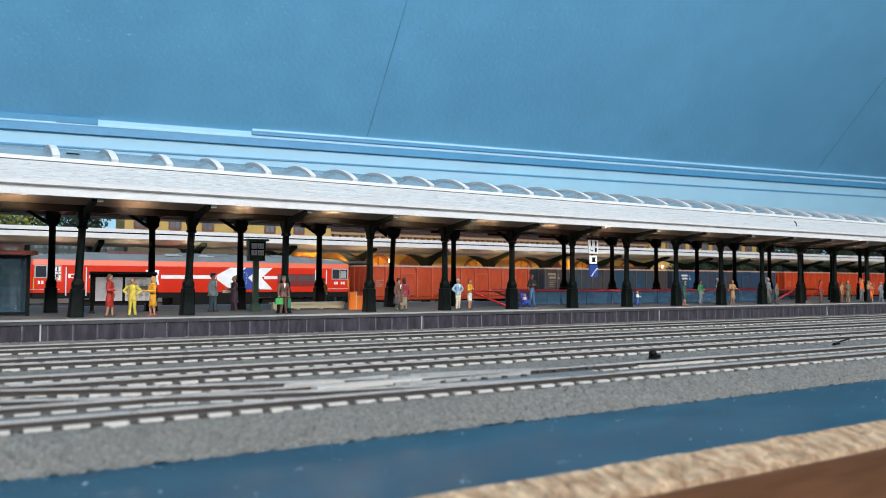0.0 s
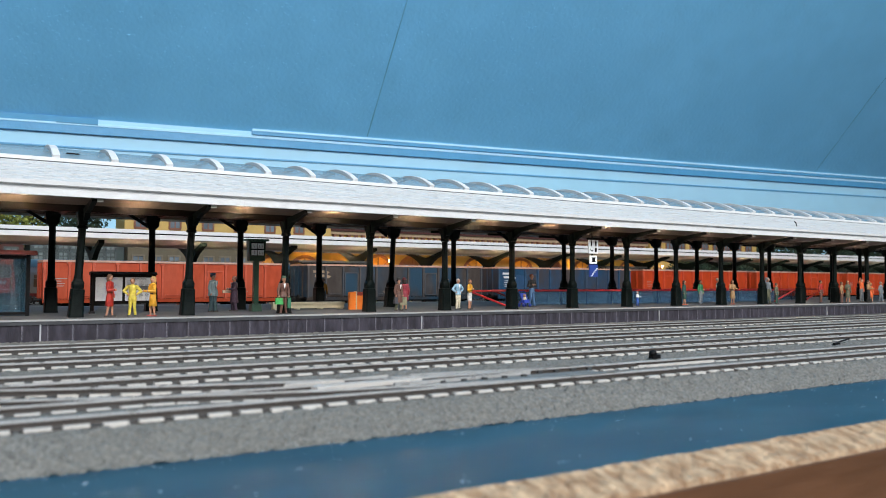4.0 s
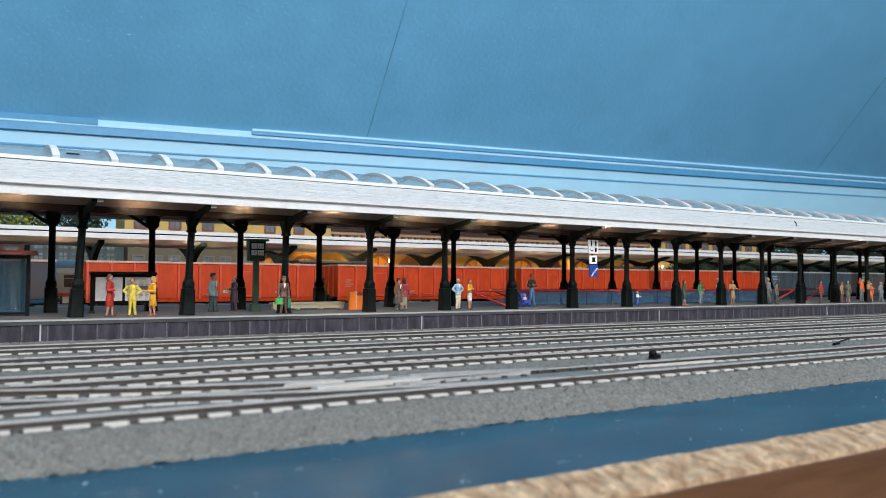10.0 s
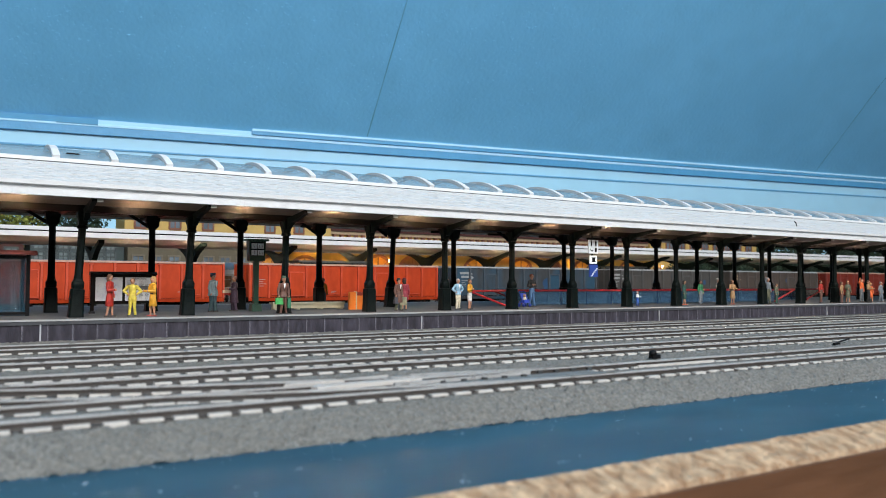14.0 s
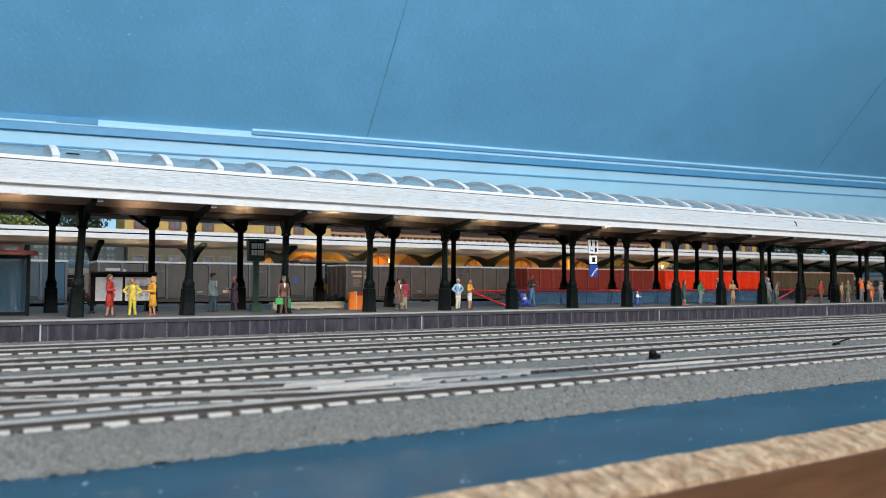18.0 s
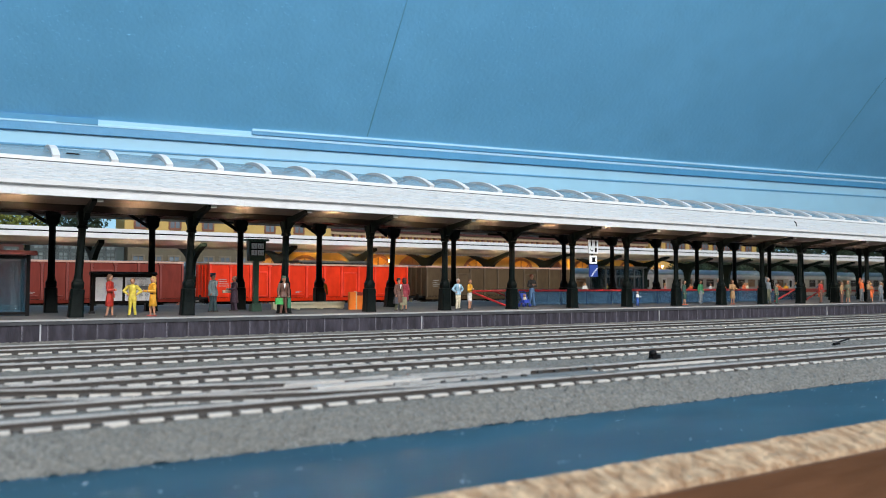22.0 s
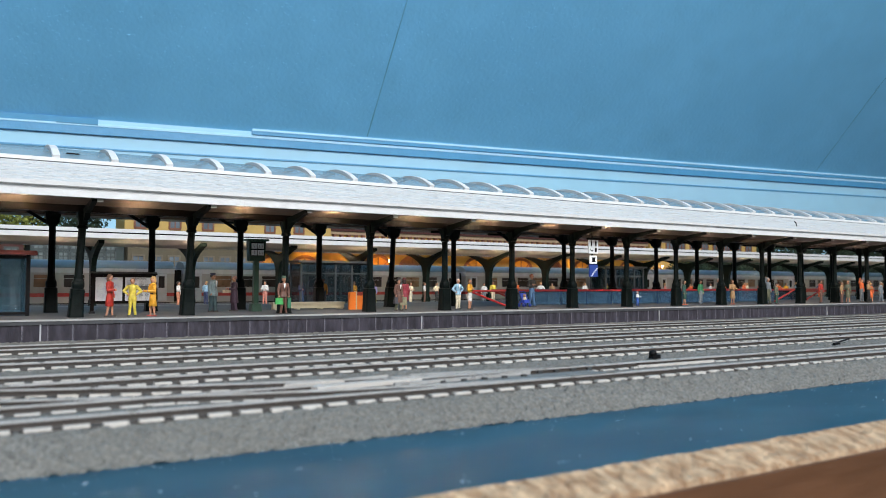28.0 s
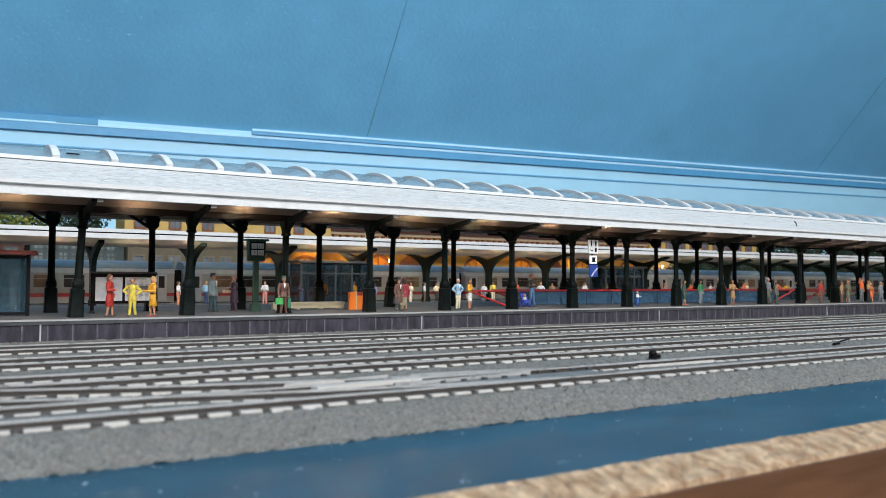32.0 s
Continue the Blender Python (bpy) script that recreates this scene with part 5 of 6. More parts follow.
def tree(x, y, h, r, leaf, label, seed):
    g = random.Random(seed)
    t = thing("tree", x, y, ZG, label, "tree", "town trees")
    bm = B()
    tube(bm, (0, 0, 0), (0.1, 0, h * 0.45), 0.22, 0.14, n=7)
    tips = []
    for k in range(9):
        a, e = g.uniform(0, 6.28), g.uniform(0.35, 1.2)
        p = Vector((r * 0.75 * math.cos(a) * math.cos(e), r * 0.75 * math.sin(a) * math.cos(e), h * 0.45 + h * 0.45 * math.sin(e)))
        tube(bm, (0.08, 0, h * g.uniform(0.28, 0.45)), p, 0.09, 0.03, n=5)
        tips.append(p)
    part("trunk", bm, M_BARK, t)
    verts, faces = [], []
    for k in range(1700):
        c = g.choice(tips) + Vector((g.gauss(0, r * 0.30), g.gauss(0, r * 0.30), g.gauss(0, h * 0.11)))
        n, u = Vector((g.gauss(0, 1), g.gauss(0, 1), g.gauss(0.4, 1))).normalized(), Vector((g.gauss(0, 1), g.gauss(0, 1), g.gauss(0, 1)))
        a = n.cross(u).normalized()
        b = n.cross(a)
        s = g.uniform(0.09, 0.22)
        i0 = len(verts)
        verts += [tuple((c + q) * K) for q in (a * s, b * s * 0.7, -a * s, -b * s * 0.7)]
        faces.append((i0, i0 + 1, i0 + 2, i0 + 3))
    me = bpy.data.meshes.new("crown")
    me.from_pydata(verts, [], faces)
    me.materials.append(leaf)
    put("crown", me, t)


tree(6.4, 81.5, 10.5, 2.5, M_LEAF, "autumn-green leafy model tree behind the station", 1)
tree(11.6, 81.5, 9.8, 2.1, M_LEAFD, "dark green leafy model tree beside the station", 2)
tree(8.9, 82.4, 10.2, 2.5, M_LEAFD, "dark green leafy model tree behind the station", 5)
tree(3.8, 82.6, 10.4, 2.4, M_LEAF, "autumn-green leafy model tree behind the station", 6)
tree(1.2, 81.5, 10.2, 2.5, M_LEAF, "autumn-green leafy model tree behind the station", 3)
for i in range(13):
    tree(104.0 + i * 4.2, 69.5 + 2.2 * (i % 3), 7.0 + (i % 2), 3.3, M_LEAFD, "dark green model tree beyond the station", 20 + i)

for i in range(9):
    tree(80.5 + i * 2.7, 68.9 + 0.9 * (i % 2), 5.4 + 0.3 * (i % 3), 2.0, M_LEAFD, "low dark green model tree before the station wing", 60 + i)

# dark wooded bank that closes the town on the far side
bm_v, bm_f = [], []
g = random.Random(77)
for k in range(7600):
    c = Vector((g.uniform(102.5, 175), g.uniform(74.5, 77.5), ZG + 10.0 * g.random() ** 0.75 + 0.6 * math.sin(k)))
    n = Vector((g.gauss(0, 1), g.gauss(-1, 1), g.gauss(0.4, 1))).normalized()
    a = n.cross(Vector((0.3, 0.2, 1))).normalized()
    b = n.cross(a)
    s = g.uniform(0.25, 0.5)
    i0 = len(bm_v)
    bm_v += [tuple((c + q) * K) for q in (a * s, b * s * 0.7, -a * s, -b * s * 0.7)]
    bm_f.append((i0, i0 + 1, i0 + 2, i0 + 3))
me = bpy.data.meshes.new("woods")
me.from_pydata(bm_v, [], bm_f)
me.materials.append(M_LEAFD)
tagged(new("woods", me), "dark green flocked woods behind the tracks", "woods", kind="stuff")

# ---------------------------------------------------------------- figurines
SKIN = mat("figurine_skin", (0.40, 0.20, 0.125), 0.6, var=0.3, size=0.06)


def fcol(name, c):
    return mat("figurine_" + name, c, 0.6, var=0.38, size=0.13, bump=0.5, bump_size=0.10)


def figurine(x, y, h, turn, top, bottom, hair, label, style="trousers", arms="down", shoes=(0.05, 0.04, 0.035), hat=None, bags=(), z=None, group="platform figurines", coat=0.0, bulk=1.0):
    """A painted plastic figurine in one mesh. style: trousers, dress, skirt."""
    bm = B()
    u = h
    k = bulk
    fr = random.Random(int(x * 100))
    stride = fr.uniform(-0.05, 0.05) * u
    # 0 skin, 1 top, 2 bottom, 3 hair, 4 shoes, 5 extra
    step = 0.5 + 0.5 * fr.random()
    for s in (-1, 1):
        fx = s * (0.075 if style == "trousers" else 0.058) * u
        dy = s * stride
        prism(bm, [(fx - 0.030 * u, dy + 0.045 * u), (fx - 0.034 * u, dy - 0.04 * u), (fx - 0.018 * u, dy - 0.09 * u), (fx + 0.018 * u, dy - 0.09 * u), (fx + 0.034 * u, dy - 0.04 * u), (fx + 0.030 * u, dy + 0.045 * u)], 0.0, 0.035 * u, "z", 4)
        lm = 2 if style == "trousers" else 0
        r0, r1, r2 = (0.034, 0.042, 0.060) if lm else (0.021, 0.036, 0.034)
        knee = (s * 0.052 * u, 0.4 * dy - 0.02 * u * step, 0.27 * u)
        tube(bm, (fx, dy, 0.03 * u), knee, r0 * k * u, r1 * k * u, 10, lm)
        ball(bm, knee, r1 * k * u, n=10, mi=lm)
        tube(bm, knee, (s * 0.045 * u, 0, 0.50 * u), r1 * k * u, r2 * k * u, 10, lm)
    if style == "dress":
        lathe(bm, [(0.108 * k * u, 0.25 * u), (0.118 * k * u, 0.27 * u), (0.100 * k * u, 0.42 * u), (0.092 * k * u, 0.50 * u), (0.07 * k * u, 0.60 * u)], 14, sy=0.78, mi=2)
    elif style == "skirt":
        lathe(bm, [(0.085 * k * u, 0.27 * u), (0.088 * k * u, 0.29 * u), (0.092 * k * u, 0.48 * u), (0.075 * k * u, 0.58 * u)], 14, sy=0.8, mi=2)
    else:
        lathe(bm, [(0.06 * k * u, 0.43 * u), (0.088 * k * u, 0.47 * u), (0.094 * k * u, 0.52 * u), (0.08 * k * u, 0.58 * u)], 12, sy=0.78, mi=2)
    if coat:
        lathe(bm, [(0.110 * k * u, coat * u), (0.118 * k * u, (coat + 0.02) * u), (0.104 * k * u, 0.50 * u), (0.095 * k * u, 0.6 * u)], 14, sy=0.82, mi=1)
    lathe(bm, [(0.080 * k * u, 0.55 * u), (0.088 * k * u, 0.60 * u), (0.100 * k * u, 0.70 * u), (0.106 * k * u, 0.765 * u), (0.094 * k * u, 0.81 * u), (0.06 * u, 0.835 * u), (0.035 * u, 0.845 * u)], 14, sy=0.70, mi=1)
    if coat:
        # shirt front and lapels
        prism(bm, [(-0.035 * u, 0.82 * u), (0.035 * u, 0.82 * u), (0.0, 0.66 * u)], -0.084 * k * u, -0.066 * k * u, "y", 6)
        for s in (-1, 1):
            prism(bm, [(s * 0.036 * u, 0.82 * u), (s * 0.058 * u, 0.78 * u), (s * 0.004 * u, 0.62 * u)], -0.088 * k * u, -0.066 * k * u, "y", 1)
    if style != "trousers":
        # hair falling to the neck and a belt
        lathe(bm, [(0.082 * k * u, 0.565 * u), (0.083 * k * u, 0.585 * u)], 12, sy=0.78, mi=5)
        ball(bm, (0, 0.030 * u, 0.895 * u), 0.066 * u, 1.05, 0.8, 1.25, 10, 3)
    tube(bm, (0, 0, 0.83 * u), (0, -0.004 * u, 0.89 * u), 0.034 * u, 0.031 * u, 8, 0)
    ball(bm, (0, -0.008 * u, 0.925 * u), 0.062 * u, 0.88, 1.0, 1.22, 12, 0)
    prism(bm, [(-0.012 * u, -0.066 * u), (0.012 * u, -0.066 * u), (0.0, -0.082 * u)], 0.905 * u, 0.932 * u, "z", 0)
    ball(bm, (0, 0.012 * u, 0.952 * u), 0.067 * u, 0.98, 1.0, 0.95, 12, 3)
    for s in (-1, 1):
        # brows and eyes in one dark stroke
        box(bm, s * 0.026 * u - 0.013 * u, s * 0.026 * u + 0.013 * u, -0.069 * u, -0.055 * u, 0.928 * u, 0.938 * u, 3)
    if hat and hat[0].startswith("cap"):
        lathe(bm, [(0.060 * u, 0.958 * u), (0.062 * u, 0.985 * u), (0.078 * u, 1.005 * u), (0.070 * u, 1.022 * u), (0.03 * u, 1.026 * u)], 12, mi=5)
        prism(bm, [(-0.045 * u, -0.05 * u), (0.045 * u, -0.05 * u), (0.03 * u, -0.098 * u), (-0.03 * u, -0.098 * u)], 0.958 * u, 0.966 * u, "z", 5)
    elif hat:
        lathe(bm, [(0.085 * u, 0.965 * u), (0.087 * u, 0.972 * u), (0.056 * u, 0.978 * u), (0.052 * u, 1.02 * u), (0.035 * u, 1.03 * u)], 12, mi=5)
    for s in (-1, 1):
        sh = Vector((s * 0.105 * u, 0, 0.79 * u))
        if arms == "down" or (arms == "one" and s > 0) or (arms == "wave" and s > 0):
            el, ha = Vector((s * 0.145 * u, 0.01 * u, 0.62 * u)), Vector((s * 0.135 * u, -0.04 * u, 0.47 * u))
        elif arms == "wave":
            el, ha = Vector((s * 0.20 * u, -0.03 * u, 0.84 * u)), Vector((s * 0.19 * u, -0.05 * u, 1.02 * u))
        elif arms == "hips":
            el, ha = Vector((s * 0.215 * u, 0.01 * u, 0.66 * u)), Vector((s * 0.10 * u, -0.03 * u, 0.57 * u))
        elif arms == "folded":
            el, ha = Vector((s * 0.155 * u, -0.02 * u, 0.64 * u)), Vector((-s * 0.03 * u, -0.11 * u, 0.68 * u))
        else:
            el, ha = Vector((s * 0.15 * u, -0.03 * u, 0.63 * u)), Vector((s * 0.11 * u, -0.19 * u, 0.64 * u))
        ball(bm, sh, 0.041 * u, n=8, mi=1)
        tube(bm, sh, el, 0.040 * u, 0.037 * u, 8, 1)
        ball(bm, el, 0.037 * u, n=8, mi=1)
        tube(bm, el, ha, 0.036 * u, 0.028 * u, 8, 1)
        ball(bm, ha, 0.028 * u, 0.8, 1.1, 1.3, 6, 0)
        for mi, (side, wx, wy, hh, col) in enumerate(bags):
            if side == s:
                bx, by, bz = ha.x, ha.y, ha.z
                box(bm, bx - wx / 2, bx + wx / 2, by - wy / 2, by + wy / 2, bz - 0.07 - hh, bz - 0.07, 7 + mi, taper=0.02)
                for q in (-0.07, 0.07):
                    tube(bm, (bx + q, by, bz - 0.09), (bx + q * 0.4, by, bz), 0.016, n=5, mi=7 + mi)
    # hand-sculpted unevenness of the casting
    for v in bm.verts:
        q = v.co * (9.0 / u) + Vector((x * 7.0, y * 3.0, 0))
        amt = 0.016 * u * min(1.0, v.co.z / (0.2 * u))
        v.co += Vector((noise.noise(q), noise.noise(q + Vector((9, 0, 0))), 0.5 * noise.noise(q + Vector((0, 9, 0))))) * amt
    ex = hat or ("black", (0.02, 0.02, 0.02))
    me = mesh_of("figurine", bm, [SKIN, fcol(*top), fcol(*bottom), fcol(*hair), fcol("shoe_%d" % int(shoes[0] * 1000), shoes), fcol(*ex), fcol(*WHITE)] + [fcol(*bg[4]) for bg in bags], True)
    ob = new("figurine", me)
    ob.matrix_basis = pose(x * K, y * K, (ZP if z is None else z) * K, 0, 0, turn)
    return tagged(ob, label, "figurine", group)


RED, YEL, GOLD, SLATEC = ("red", (0.30, 0.014, 0.007)), ("yellow", (0.50, 0.40, 0.05)), ("gold", (0.56, 0.27, 0.015)), ("slate", (0.20, 0.26, 0.27))
NAVY, BROWN, CREAM, WHITE = ("navy", (0.02, 0.03, 0.08)), ("brown", (0.11, 0.05, 0.035)), ("cream", (0.60, 0.52, 0.38)), ("white", (0.66, 0.66, 0.66))
TEALC, BLACKC, JEANS, ORANGE = ("teal", (0.03, 0.06, 0.07)), ("black", (0.02, 0.02, 0.022)), ("jeans", (0.06, 0.13, 0.26)), ("orange", (0.58, 0.105, 0.02))
GREENC, TAN, OLIVE, PINK = ("green", (0.02, 0.16, 0.06)), ("tan", (0.33, 0.19, 0.085)), ("olive", (0.10, 0.10, 0.06)), ("pink", (0.55, 0.22, 0.18))
PLUM, LBLUE, MAROON = ("plum", (0.045, 0.025, 0.045)), ("lightblue", (0.26, 0.42, 0.55)), ("maroon", (0.22, 0.02, 0.035))
HBR, HBL, HGR, HDK = ("hair_brown", (0.10, 0.045, 0.02)), ("hair_blond", (0.45, 0.26, 0.09)), ("hair_grey", (0.30, 0.28, 0.26)), ("hair_dark", (0.03, 0.02, 0.015))

figurine(5.47, 32.09, 1.60, 55, RED, RED, HBR, "painted figurine in a red dress raising one hand", "dress", "one")
figurine(6.31, 32.20, 1.46, -15, YEL, YEL, HBR, "painted figurine in yellow overalls, arms akimbo", "trousers", "hips", (0.03, 0.035, 0.03))
figurine(7.02, 31.99, 1.53, -75, GOLD, GOLD, HBL, "painted figurine in a golden-yellow dress, arms reaching forward", "dress", "fore", (0.30, 0.05, 0.04))
figurine(10.25, 35.08, 1.68, 38, SLATEC, TEALC, HDK, "painted figurine of a stout station official in slate-grey jacket", "trousers", "down", hat=("cap_navy", (0.02, 0.03, 0.06)), coat=0.42, bulk=1.3)
figurine(11.29, 35.30, 1.58, -95, PLUM, PLUM, ("hair_rose", (0.30, 0.15, 0.13)), "painted figurine in a dark plum coat holding a parcel", "trousers", "fore", coat=0.24, bags=((-1, 0.14, 0.40, 0.12, CREAM),), bulk=1.2)
figurine(12.26, 31.75, 1.56, -5, BROWN, BROWN, HGR, "painted figurine in brown suit and green hat carrying two green bags", "trousers", "down", hat=("hat_green", (0.06, 0.10, 0.07)), coat=0.45, bags=((-1, 0.34, 0.16, 0.26, ("bag_green", (0.03, 0.28, 0.06))), (1, 0.16, 0.24, 0.42, ("coat_green", (0.015, 0.13, 0.06)))))
figurine(18.39, 32.80, 1.50, 12, BROWN, OLIVE, HDK, "painted figurine in a long brown overcoat carrying two cases", "trousers", "down", hat=("hat_black", (0.03, 0.025, 0.025)), coat=0.26, bags=((1, 0.46, 0.18, 0.38, ("case_olive", (0.17, 0.17, 0.11))), (-1, 0.26, 0.14, 0.30, ("case_dark", (0.05, 0.05, 0.06)))), bulk=1.2)
figurine(19.02, 33.35, 1.52, 150, MAROON, BROWN, HDK, "painted figurine in a maroon coat and hat", "skirt", "down", hat=("hat_maroon", (0.16, 0.02, 0.03)), coat=0.3, bulk=1.2)
figurine(21.77, 32.80, 1.52, 5, LBLUE, CREAM, HGR, "painted figurine in light-blue jacket, dark tie and cream trousers", "trousers", "hips", (0.03, 0.025, 0.02), coat=0.48)
figurine(22.33, 32.58, 1.50, 30, GOLD, ("skirt_white", (0.60, 0.58, 0.56)), HBR, "painted figurine in yellow top and white skirt, arms folded", "skirt", "folded")
figurine(27.94, 34.65, 1.80, 0, BLACKC, JEANS, ("hair_ginger", (0.20, 0.05, 0.02)), "painted bearded figurine in dark shirt and jeans, arms folded", "trousers", "folded")
figurine(34.31, 32.80, 0.84, 10, WHITE, ("blue", (0.03, 0.10, 0.38)), WHITE, "small white and blue child figurine on the platform", "trousers", "fore")
figurine(38.69, 33.13, 1.50, 20, ("bottle_green", (0.02, 0.06, 0.045)), ("bottle_green", (0.02, 0.06, 0.045)), HDK, "painted figurine in a bottle-green dress", "dress", "down", (0.5, 0.1, 0.05))
figurine(40.71, 33.56, 1.52, 0, GREENC, ("grey", (0.14, 0.16, 0.18)), HDK, "painted figurine in a green jumper and grey trousers", "trousers", "down")
figurine(42.70, 32.69, 1.53, -15, TAN, TAN, HBR, "painted figurine in a tan coat", "dress", "fore", (0.45, 0.12, 0.06))
figurine(41.97, 33.23, 1.65, 20, ("grey", (0, 0, 0)), BLACKC, HGR, "painted grey figurine behind a column", "trousers", "fore")
figurine(46.11, 32.53, 1.70, 0, ("grey", (0, 0, 0)), OLIVE, HGR, "painted figurine in grey jacket with raised arm", "trousers", "wave")
figurine(46.62, 32.26, 1.35, 10, OLIVE, ("bottle_green", (0, 0, 0)), HDK, "painted figurine in an olive jacket", "trousers", "down")
figurine(52.29, 32.69, 1.55, 0, RED, BROWN, HDK, "painted figurine in a red pullover", "trousers", "down")
figurine(52.66, 31.39, 1.47, 15, TAN, BROWN, HBR, "painted figurine in a tan jacket with red bag", "trousers", "down")
figurine(53.22, 31.28, 1.55, -20, OLIVE, OLIVE, HBR, "painted figurine in a long olive coat", "dress", "one")
figurine(56.83, 32.37, 1.70, 0, ORANGE, ("grey", (0, 0, 0)), HDK, "painted figurine in an orange-red top by a column", "trousers", "wave")
figurine(56.01, 31.39, 1.58, 10, TAN, BLACKC, HBR, "painted figurine in tan jacket and black trousers", "trousers", "fore")
figurine(57.09, 31.82, 1.40, -10, ORANGE, ORANGE, HBL, "painted figurine in an orange dress", "dress", "down")
figurine(58.21, 31.71, 1.48, 0, ("grey", (0, 0, 0)), ("grey", (0, 0, 0)), HGR, "painted figurine in grey clothes", "trousers", "down")
figurine(16.83, 38.01, 1.5, 0, GOLD, BLACKC, HDK, "painted figurine in a yellow scarf behind a column", "trousers", "down")
figurine(23.44, 36.49, 1.6, 60, BLACKC, BLACKC, HDK, "painted figurine in a black coat behind a column", "trousers", "down", coat=0.3)
rf = random.Random(11)
FAR = [(13.8, WHITE, ("orange_pale", (0.50, 0.20, 0.12))), (15.7, LBLUE, NAVY), (20.0, WHITE, PINK), (22.6, NAVY, JEANS), (27.3, GOLD, BLACKC), (29.0, ("lilac", (0.28, 0.25, 0.5)), YEL),
       (32.3, CREAM, CREAM), (34.7, CREAM, BLACKC), (33.4, WHITE, BROWN), (39.3, WHITE, ("grey", (0, 0, 0))), (40.3, YEL, CREAM), (42.7, ORANGE, BROWN), (45.6, WHITE, BLACKC), (46.9, TAN, TAN), (48.4, JEANS, CREAM),
       (50.7, WHITE, JEANS), (53.7, YEL, JEANS), (59.9, WHITE, RED), (61.5, PINK, ORANGE), (65.1, ORANGE, BLACKC), (66.6, ORANGE, ORANGE), (68.2, WHITE, RED), (71.3, ORANGE, RED), (72.2, WHITE, ORANGE), (74.4, CREAM, ORANGE), (77.6, ORANGE, ORANGE), (69.6, CREAM, BLACKC), (73.9, ORANGE, ORANGE), (75.0, ORANGE, BLACKC), (76.7, PINK, ORANGE), (80.1, ORANGE, NAVY), (81.6, GOLD, BLACKC), (84.2, LBLUE, NAVY), (88.3, NAVY, ORANGE), (91.9, WHITE, CREAM), (98.1, ORANGE, TAN), (102.2, RED, BLACKC)]
for x, a, b in FAR:
    figurine(x, rf.uniform(54.9, 55.8), rf.uniform(1.55, 1.75), rf.uniform(-60, 60), a, b, rf.choice((HBR, HDK, HBL)), "painted figurine waiting on the island platform", "trousers", rf.choice(("down", "fore", "hips", "one")), z=ZF, group="island platform figurines")

# ---------------------------------------------------------------- platform furniture
# map case on posts
t = thing("map_case", 5.35, 35.41, ZP, "dark brown roofed map case with two lit maps", "notice board")
for x in (0.0, 2.45):
    part("post", box(B(), x - 0.07, x + 0.07, -0.07, 0.07, 0, 1.62), M_BEAM, t)
    part("post_foot", box(B(), x - 0.12, x + 0.12, -0.12, 0.12, 0, 0.10, taper=0.02), M_BEAM, t)
part("cabinet", box(B(), -0.05, 2.50, -0.05, 0.09, 0.40, 1.62), M_BEAM, t)
part("roof", prism(B(), [(-0.22, 1.60), (0.24, 1.60), (0.24, 1.66), (0.0, 1.74), (-0.22, 1.66)], -0.10, 2.55), M_BEAM, t)
M_MAP = mat("map_paper", (0.50, 0.52, 0.55), 0.5, var=0.1, size=0.2)
M_MAPINK = mat("map_route_violet", (0.34, 0.32, 0.47), 0.6, var=0.4, size=0.1)
g = random.Random(3)
for k, x in enumerate((0.12, 1.28)):
    p = part("map_sheet", box(B(), x, x + 1.05, -0.068, -0.05, 0.52, 1.50), M_MAP, t, "white sheet with a printed map" if k == 0 else "white sheet of timetable columns")
    bm = B()
    box(bm, x + 0.35, x + 0.85, -0.074, -0.068, 1.42, 1.46)
    if k == 0:
        for j in range(190):
            ax, az = x + 0.52 + max(-0.42, min(0.42, g.gauss(0, 0.20))), 0.96 + max(-0.36, min(0.36, g.gauss(0, 0.19)))
            tube(bm, (ax, -0.070, az), (ax + g.gauss(0, 0.05), -0.070, az + g.gauss(0, 0.06)), 0.006, n=3)
        part("map_print", bm, M_MAPINK, p)
    else:
        for j in range(4):
            for r in range(17):
                box(bm, x + 0.06 + j * 0.245, x + 0.06 + j * 0.245 + g.uniform(0.10, 0.20), -0.074, -0.068, 0.58 + r * 0.048, 0.596 + r * 0.048)
        box(bm, x + 0.42, x + 0.98, -0.073, -0.067, 0.98, 1.14)
        part("map_print", bm, mat("print_grey", (0.07, 0.07, 0.075), 0.6), p)
# departure board
M_DEPG = mat("dark_green_enamel", (0.005, 0.036, 0.018), 0.45, var=0.2)
t = thing("departure_board", 12.12, 34.86, ZP + 0.0, "dark green destination board on a post with white panels", "destination board")
part("post", box(B(), -0.11, 0.11, -0.11, 0.11, 0.3, 2.36), M_DEPG, t)
part("foot", box(B(), -0.24, 0.24, -0.22, 0.22, 0, 0.34, taper=0.03), M_DEPG, t)
part("case", prism(B(), [(-0.36, 2.28), (0.36, 2.28), (0.39, 3.20), (-0.39, 3.20)], -0.2, 0.2, "y"), M_DEPG, t)
part("hood", prism(B(), [(-0.52, 3.18), (0.52, 3.18), (0.50, 3.27), (-0.50, 3.27)], -0.32, 0.32, "y"), M_DEPG, t)
part("panel_ground", box(B(), -0.31, 0.31, -0.215, -0.20, 2.50, 3.12), M_BLACK, t)
M_PANELW = mat("panel_white", (0.84, 0.86, 0.88), 0.4)
g = random.Random(8)
